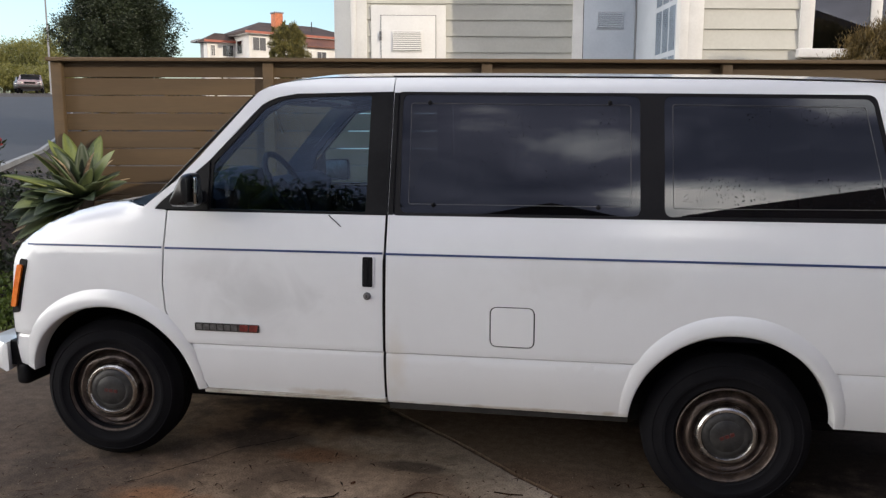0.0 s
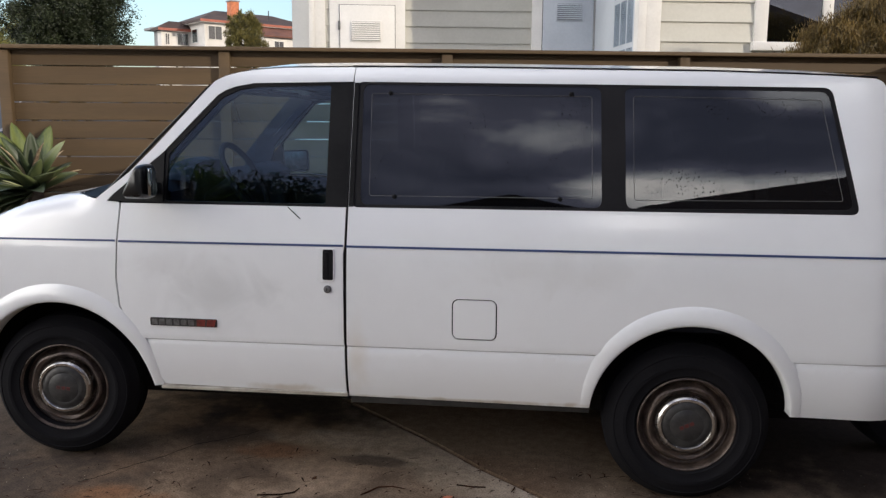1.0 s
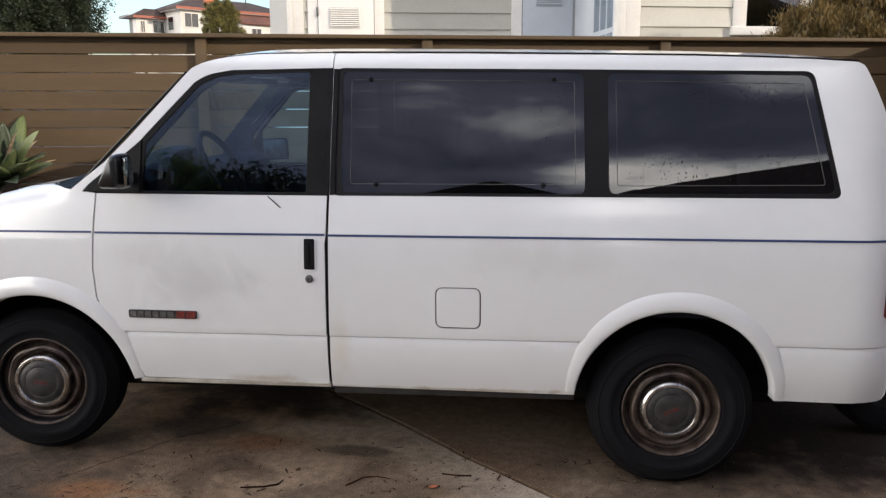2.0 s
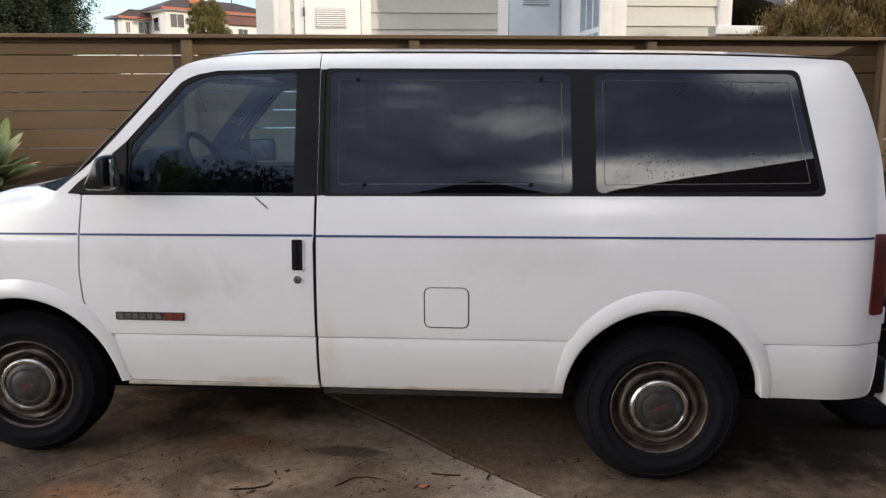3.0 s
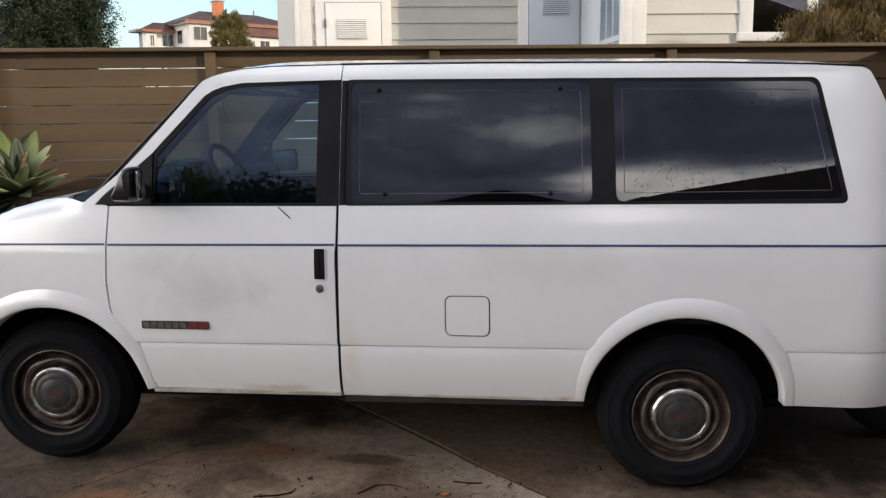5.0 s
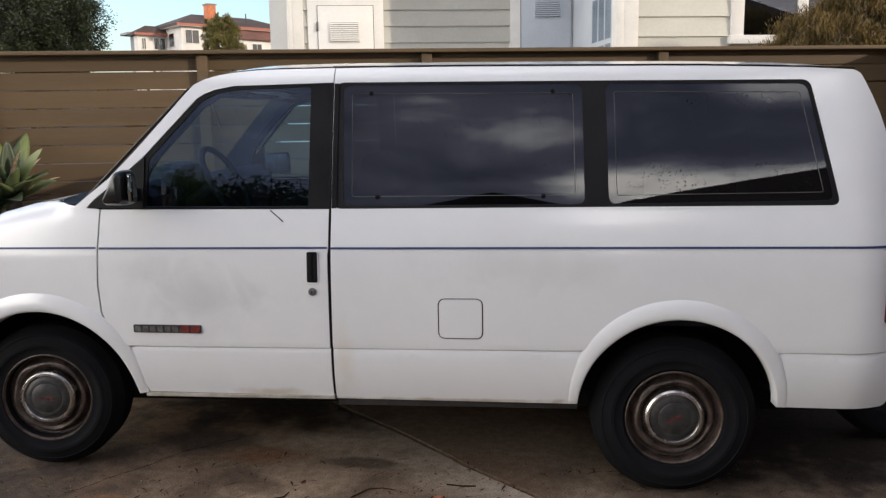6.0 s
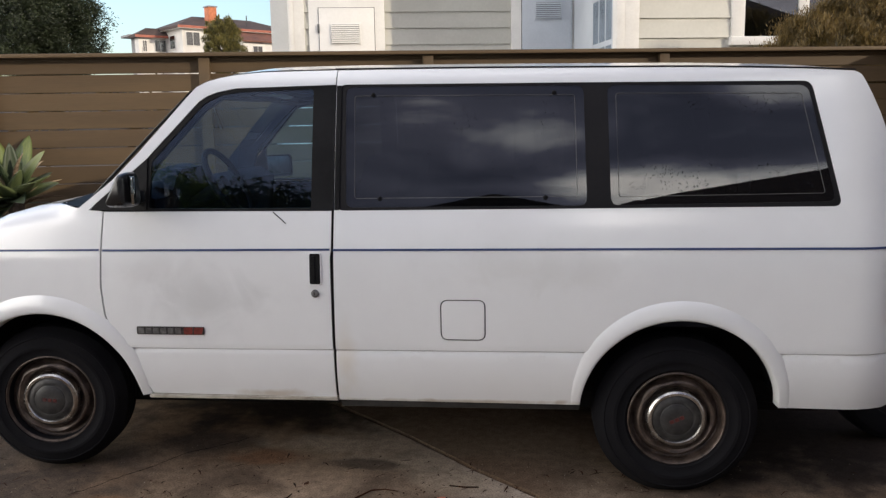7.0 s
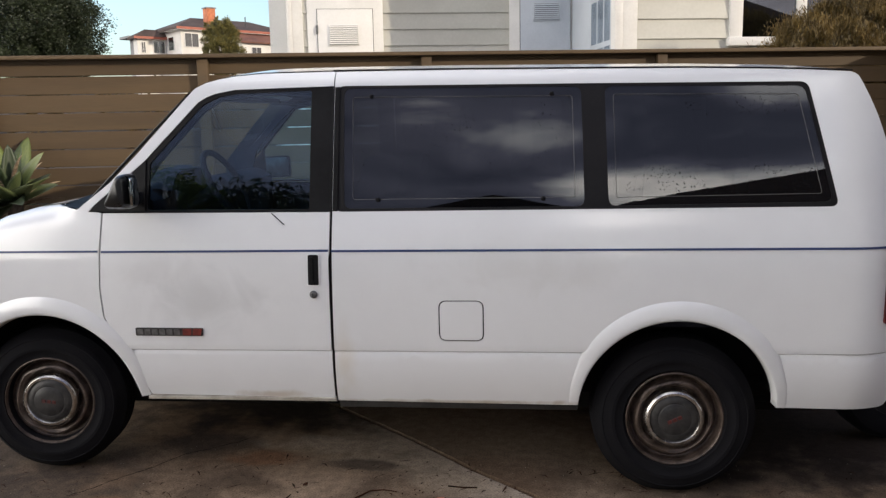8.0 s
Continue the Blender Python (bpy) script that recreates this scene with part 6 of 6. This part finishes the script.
def far_house():
    """Seen on its corner: a tall front with a receding side, a lower wing beyond and a tiled lean-to before it."""
    eye_way = Vector((-0.378, 0.926, 0)).normalized()
    corner = Vector((2.2, -3.35, 0)) + eye_way * 60 + Vector((eye_way.y, -eye_way.x, 0)) * -0.61
    h = thing("far_house", corner, "white stucco house, dark hipped roofs, red fascias, brick chimney", "house", turn=47.2)

    def window(x0, x1, z0, z1, y, dark=True):
        w = part("window", boxed(x0, x1, y - 0.05, y, z0, z1, 0.01), M_WTRIM, h, "window with pale frame")
        for k in range(2):
            m = (x0 + x1) / 2
            a0, a1 = ((x0 + 0.05, m - 0.02), (m + 0.02, x1 - 0.05))[k]
            part("pane", boxed(a0, a1, y - 0.07, y - 0.052, z0 + 0.05, z1 - 0.05), M_GLASS_H, w)
            part("pane_backing", boxed(a0, a1, y - 0.0515, y - 0.0505, z0 + 0.05, z1 - 0.05), M_TRIM if dark else M_SIDING, w)

    def side_window(y0, y1, z0, z1, x):
        w = part("window", boxed(x - 0.05, x, y0, y1, z0, z1, 0.01), M_WTRIM, h, "narrow dark window")
        part("pane", boxed(x - 0.07, x - 0.052, y0 + 0.05, y1 - 0.05, z0 + 0.05, z1 - 0.05), M_GLASS_H, w)
        part("pane_backing", boxed(x - 0.0515, x - 0.0505, y0 + 0.05, y1 - 0.05, z0 + 0.05, z1 - 0.05), M_TRIM, w)
    # tall part
    part("wall", boxed(0.0, 8.5, 0.0, 5.0, 3.0, 8.22), M_STUCCO, h)
    part("roof", hip_roof(-0.45, 9.0, -0.45, 5.4, 8.42, 9.42, 2.4), M_ROOFT, h, "dark low-pitched hipped roof", smooth=0)
    part("fascia", boxed(-0.47, 9.0, -0.47, -0.43, 8.25, 8.42), M_FASCIA, h, "red painted fascia")
    # side fascia takes the dark roof tone in place of its shade
    part("fascia", boxed(-0.47, -0.43, -0.43, 4.0, 8.25, 8.42), M_ROOFT, h)
    part("soffit", boxed(-0.43, 9.0, -0.43, 5.4, 8.225, 8.245), M_WTRIM, h)
    window(0.23, 1.29, 7.08, 8.06, 0.0, False)
    side_window(1.09, 1.96, 6.92, 7.90, 0.0)
    # lower wing beyond the side
    part("wall", boxed(-2.03, -0.02, 2.6, 3.3, 3.0, 7.76), M_STUCCO, h)
    part("wing_roof", hip_roof(-2.35, 1.2, 2.25, 3.5, 7.90, 8.45, 1.0), M_ROOFT, h, "dark hipped roof of the wing", smooth=0)
    part("fascia", boxed(-2.37, -0.02, 2.23, 2.27, 7.74, 7.91), M_FASCIA, h)
    # the wing's side fascia is dark for the same painted shade
    part("fascia", boxed(-2.37, -2.33, 2.27, 3.5, 7.74, 7.91), M_ROOFT, h)
    window(-0.94, -0.06, 6.78, 7.66, 2.6)
    window(-1.80, -1.45, 6.78, 7.60, 2.6)
    # shade on the annex is put into its wall as a grey tone
    part("annex_wall", boxed(-1.15, 0.5, 5.2, 6.2, 3.0, 8.0), M_KERB, h, "annex wall, its shade painted in as grey")
    part("flat_roof", boxed(-1.75, 0.6, 4.90, 6.6, 8.02, 8.20, 0.02), M_KERB, h, "pale flat roof edge")
    # tiled lean-to with a white wall
    part("wall", boxed(3.6, 8.5, -1.8, -0.02, 3.0, 7.40), M_STUCCO, h)
    lean = sheet([3.4, 8.8], [0, 1, 2], lambda a, k: (a, (-2.1, -2.1, -0.02)[int(k)], (7.36, 7.46, 8.30)[int(k)]))
    part("lean_roof", lean, M_ROOF, h, "red-brown tiled lower roof", smooth=0)
    gable = bmesh.new()
    g_ = [gable.verts.new(c) for c in ((3.58, -1.9, 7.38), (3.58, -0.02, 7.38), (3.58, -0.02, 8.26), (3.50, -1.9, 7.38), (3.50, -0.02, 7.38), (3.50, -0.02, 8.26))]
    for f in ((0, 1, 2), (5, 4, 3), (0, 3, 4, 1), (1, 4, 5, 2), (2, 5, 3, 0)):
        gable.faces.new([g_[i] for i in f])
    part("gable", gable, M_STUCCO, h, smooth=0)
    window(4.35, 5.15, 6.5, 7.15, -1.8)
    ch = part("chimney", boxed(2.45, 3.07, 0.8, 1.5, 8.3, 9.95, 0.02), M_BRICK, h, "orange brick chimney")
    part("chimney_cap", boxed(2.39, 3.13, 0.74, 1.56, 9.95, 10.04, 0.01), M_KERB, ch)
    bm = bmesh.new()
    tube(bm, [(5.3, 0.6, 8.4), (5.3, 0.6, 9.5)], 0.04, 8)
    part("vent_pipe", bm, M_BADGE, h)
    return h


far_house()


def parked_car(at, turn, paint, label):
    car = thing("car", at, label, "car", turn=turn)
    body = sheet(steps(-0.9, 0.9, 10), list(range(8)), lambda x, k: (x * (1, 1, 1, 0.98, 0.86, 0.78, 0.80, 0.98)[int(k)], (-2.2, -2.25, -2.15, -1.0, -0.3, 1.4, 2.2, 2.25)[int(k)], (0.35, 0.60, 0.85, 1.0, 1.48, 1.50, 1.0, 0.4)[int(k)] - 0.05 * (x / 0.9) ** 4))
    b = part("body", body, paint, car, smooth=40)
    so = b.modifiers.new("thickness", "SOLIDIFY"); so.thickness = 0.03
    part("lower_body", boxed(-0.88, 0.88, -2.15, 2.2, 0.3, 0.95, 0.08), paint, car)
    part("cabin", boxed(-0.72, 0.72, -0.6, 1.9, 0.9, 1.46, 0.1), M_TRIM, car)
    g_ = sheet(steps(-0.70, 0.70, 4), [0, 1], lambda x, k: (x * (1, 0.92)[int(k)], (-0.98, -0.34)[int(k)], (1.02, 1.46)[int(k)]))
    w = part("windshield", g_, M_TRIM, car, "dark windshield")
    part("bumper", boxed(-0.9, 0.9, -2.32, -2.15, 0.35, 0.58, 0.04), M_BADGE, car)
    part("grille", boxed(-0.4, 0.4, -2.27, -2.2, 0.62, 0.78, 0.01), M_TRIM, car)
    for x in (-0.68, 0.68):
        part("headlight", boxed(x - 0.16, x + 0.16, -2.28, -2.18, 0.64, 0.78, 0.03), M_CHROME, car)
        for y in (-1.4, 1.4):
            wh = part("wheel", lathe([(0.0, -0.1), (0.2, -0.1), (0.31, -0.09), (0.33, -0.05), (0.33, 0.05), (0.31, 0.09), (0.0, 0.1)], 20), M_RUBBER, car)
            wh.matrix_basis = pose(x * 1.2, y, 0.33, 0, 0, 90)
    return car


M_CAR_A = surface("rose_white_paint", (0.26, 0.19, 0.20), (0.36, 0.27, 0.28), rough=0.3, coat=0.5, bump=0)
M_CAR_B = surface("grey_van_paint", (0.10, 0.12, 0.14), (0.16, 0.18, 0.20), rough=0.3, coat=0.5, bump=0)


def street_z(x, y):
    v = -(x - ORIGIN[0]) * math.sin(A0) + (y - ORIGIN[1]) * math.cos(A0)
    return ground_z(v) - 0.07


for dx, dy, dist, m, lab, tn in ((-0.591, 0.807, 76, M_CAR_A, "pale rose car parked along the street", 34), (-0.5945, 0.8041, 84, M_CAR_B, "dark grey van parked along the street", 34)):
    p = from_eye(dx, dy, dist, 0)
    parked_car((p[0], p[1], street_z(p[0], p[1])), tn, m, lab)

pole = thing("utility_pole", from_eye(-0.575, 0.818, 72, 3.9), "tall pale utility pole by the street", "pole")
bm = bmesh.new()
tube(bm, [(0, 0, 0), (0.02, 0, 4.0), (0, 0, 8.5)], [0.085, 0.075, 0.06], 10)
part("shaft", bm, M_KERB, pole)
part("crossarm", boxed(-0.9, 0.9, -0.05, 0.05, 7.9, 8.02), M_BARK, pole)


# ---- litter on the driveway ----
M_GRIT = leaf_material("grit", (0.03, 0.024, 0.018), (0.42, 0.36, 0.28), 0.9)
def laid(ob):
    ob.matrix_world = FALL
    return ob



rnd = random.Random(77)
verts, faces = [], []
for _ in range(1500):
    x, y = rnd.uniform(-1.2, 4.6), rnd.uniform(-1.25, 0.35)
    if noise.noise(Vector((x * 1.3, y * 2.0, 8.0))) < rnd.uniform(-0.5, 0.35):
        continue
    a, L, w = rnd.gauss(0.3, 0.9), rnd.choice((0.004, 0.006, 0.008, 0.010, 0.014, 0.022, 0.032)) * rnd.uniform(0.7, 1.3), rnd.uniform(0.0016, 0.0045)
    d, s = Vector((math.cos(a), math.sin(a), 0)), Vector((-math.sin(a), math.cos(a), 0))
    p = Vector((x, y, 0.002))
    bend = s * L * rnd.uniform(-0.3, 0.3)
    k = len(verts)
    for t, ww, hh in ((-1, 0.3, 0.0), (0, 1.0, 0.004), (1, 0.2, 0.001)):
        q = p + d * L * t + bend * (1 - abs(t))
        verts += [tuple(q + s * w * ww + Vector((0, 0, hh))), tuple(q - s * w * ww + Vector((0, 0, hh)))]
    faces += [(k, k + 1, k + 3, k + 2), (k + 2, k + 3, k + 5, k + 4)]
for _ in range(75):
    x, y = rnd.uniform(0.5, 2.5), rnd.uniform(-0.45, 0.25)
    a, L, w = rnd.gauss(0.2, 0.7), rnd.uniform(0.006, 0.024) * rnd.uniform(0.6, 1.4), rnd.uniform(0.0014, 0.006)
    d, s = Vector((math.cos(a), math.sin(a), 0)), Vector((-math.sin(a), math.cos(a), 0))
    p = Vector((x, y, 0.002))
    bend = s * L * rnd.uniform(-0.4, 0.4)
    k = len(verts)
    for t, ww, hh in ((-1, 0.3, 0.0), (0, 1.0, 0.005), (1, 0.2, 0.002)):
        q = p + d * L * t + bend * (1 - abs(t))
        verts += [tuple(q + s * w * ww + Vector((0, 0, hh))), tuple(q - s * w * ww + Vector((0, 0, hh)))]
    faces += [(k, k + 1, k + 3, k + 2), (k + 2, k + 3, k + 5, k + 4)]
tagged(laid(raw("leaf_litter", verts, faces, M_LITTER)), "scattered dry twigs and leaf scraps on the concrete", "litter", kind="stuff")


# a hairline crack in the slab beside the front wheel, and grit washed onto the concrete
bm = bmesh.new()
crack = [(0.20, -0.16), (0.249, -0.12), (0.31, -0.02), (0.385, 0.076), (0.45, 0.17), (0.541, 0.321), (0.62, 0.38), (0.697, 0.444), (0.804, 0.547)]
fine_pts = []
for (xa, ya), (xb, yb) in zip(crack, crack[1:]):
    for k in range(6):
        fine_pts.append((xa + (xb - xa) * k / 6 + rnd.uniform(-0.006, 0.006), ya + (yb - ya) * k / 6 + rnd.uniform(-0.006, 0.006), 0.0006))
tube(bm, fine_pts, [rnd.uniform(0.0005, 0.0017) for _ in fine_pts], 4)
part("crack", bm, M_UNDER, driveway, "dirt-filled hairline crack")
verts, faces = [], []
for _ in range(2600):
    x, y = rnd.uniform(-1.2, 4.6), rnd.uniform(-1.2, 0.5)
    if noise.noise(Vector((x * 2.1, y * 2.6, 2.0))) < rnd.uniform(-0.4, 0.3):
        continue
    r = rnd.uniform(0.0012, 0.0034)
    k = len(verts)
    a = rnd.uniform(0, 6.28)
    verts += [(x + r * math.cos(a + q * 2.09), y + r * math.sin(a + q * 2.09), 0.001) for q in range(3)] + [(x, y, 0.001 + r)]
    faces += [(k, k + 1, k + 3), (k + 1, k + 2, k + 3), (k + 2, k, k + 3)]
tagged(laid(raw("grit", verts, faces, M_GRIT)), "fine pale and dark grit on the concrete", "grit", kind="stuff")


def stray_leaf(name, x, y, size, material, label, turn):
    bm = sheet([-1, -0.5, 0, 0.5, 1], [-1, 0, 1], lambda s, r: (size * s, size * 0.55 * r * (1 - s * s * 0.9), 0.004 + 0.25 * size * (0.5 * s * s + 0.4 * abs(r))))
    ob = part(name, bm, material, None, smooth=60)
    ob.matrix_world = FALL @ pose(x, y, 0.002, 0, 0, turn)
    so = ob.modifiers.new("thickness", "SOLIDIFY"); so.thickness = 0.0012
    return tagged(ob, label, "leaf")


stray_leaf("fallen_leaf", 1.835, -0.075, 0.022, M_CLAY, "small curled orange-red leaf on the concrete", 20)
stray_leaf("fallen_leaf", 1.22, 0.02, 0.018, M_LITTER, "dark curled dry leaf on the concrete", 70)
for pts_ in ([(1.46, -0.10), (1.49, -0.06), (1.52, -0.015), (1.58, 0.0), (1.64, -0.015)], [(1.86, 0.06), (1.93, 0.05), (1.99, 0.055)], [(1.02, -0.17), (1.12, -0.15), (1.17, -0.12), (1.18, -0.08)]):
    bm = bmesh.new()
    tube(bm, [(x, y, 0.004) for x, y in pts_], [0.003, 0.0038, 0.003, 0.0024, 0.0014][:len(pts_)], 6)
    tagged(laid(part("twig", bm, M_LITTER, smooth=60)), "bent dark dry twig on the concrete", "twig")


# ---- spare wheel behind the van ----
spare = thing("spare_wheel", (4.07, 0.84, -0.067), "black spare tyre standing behind the van", "wheel", turn=8)
R2 = 0.335
tyre = part("tyre", lathe([(0.20, 0.0), (0.205, -0.085), (0.25, -0.10), (0.30, -0.092), (0.322, -0.07), (R2, -0.045), (R2, 0.045), (0.322, 0.07), (0.30, 0.092), (0.25, 0.10), (0.205, 0.085), (0.20, 0.0)], 72), M_RUBBER, spare, "black rubber tyre")
tyre.location = (0, 0, R2)
rim = part("rim", lathe([(0.20, -0.08), (0.19, -0.07), (0.17, -0.03), (0.12, -0.035), (0.0, -0.03)], 48), M_UNDER, spare)
rim.location = (0, 0, R2)
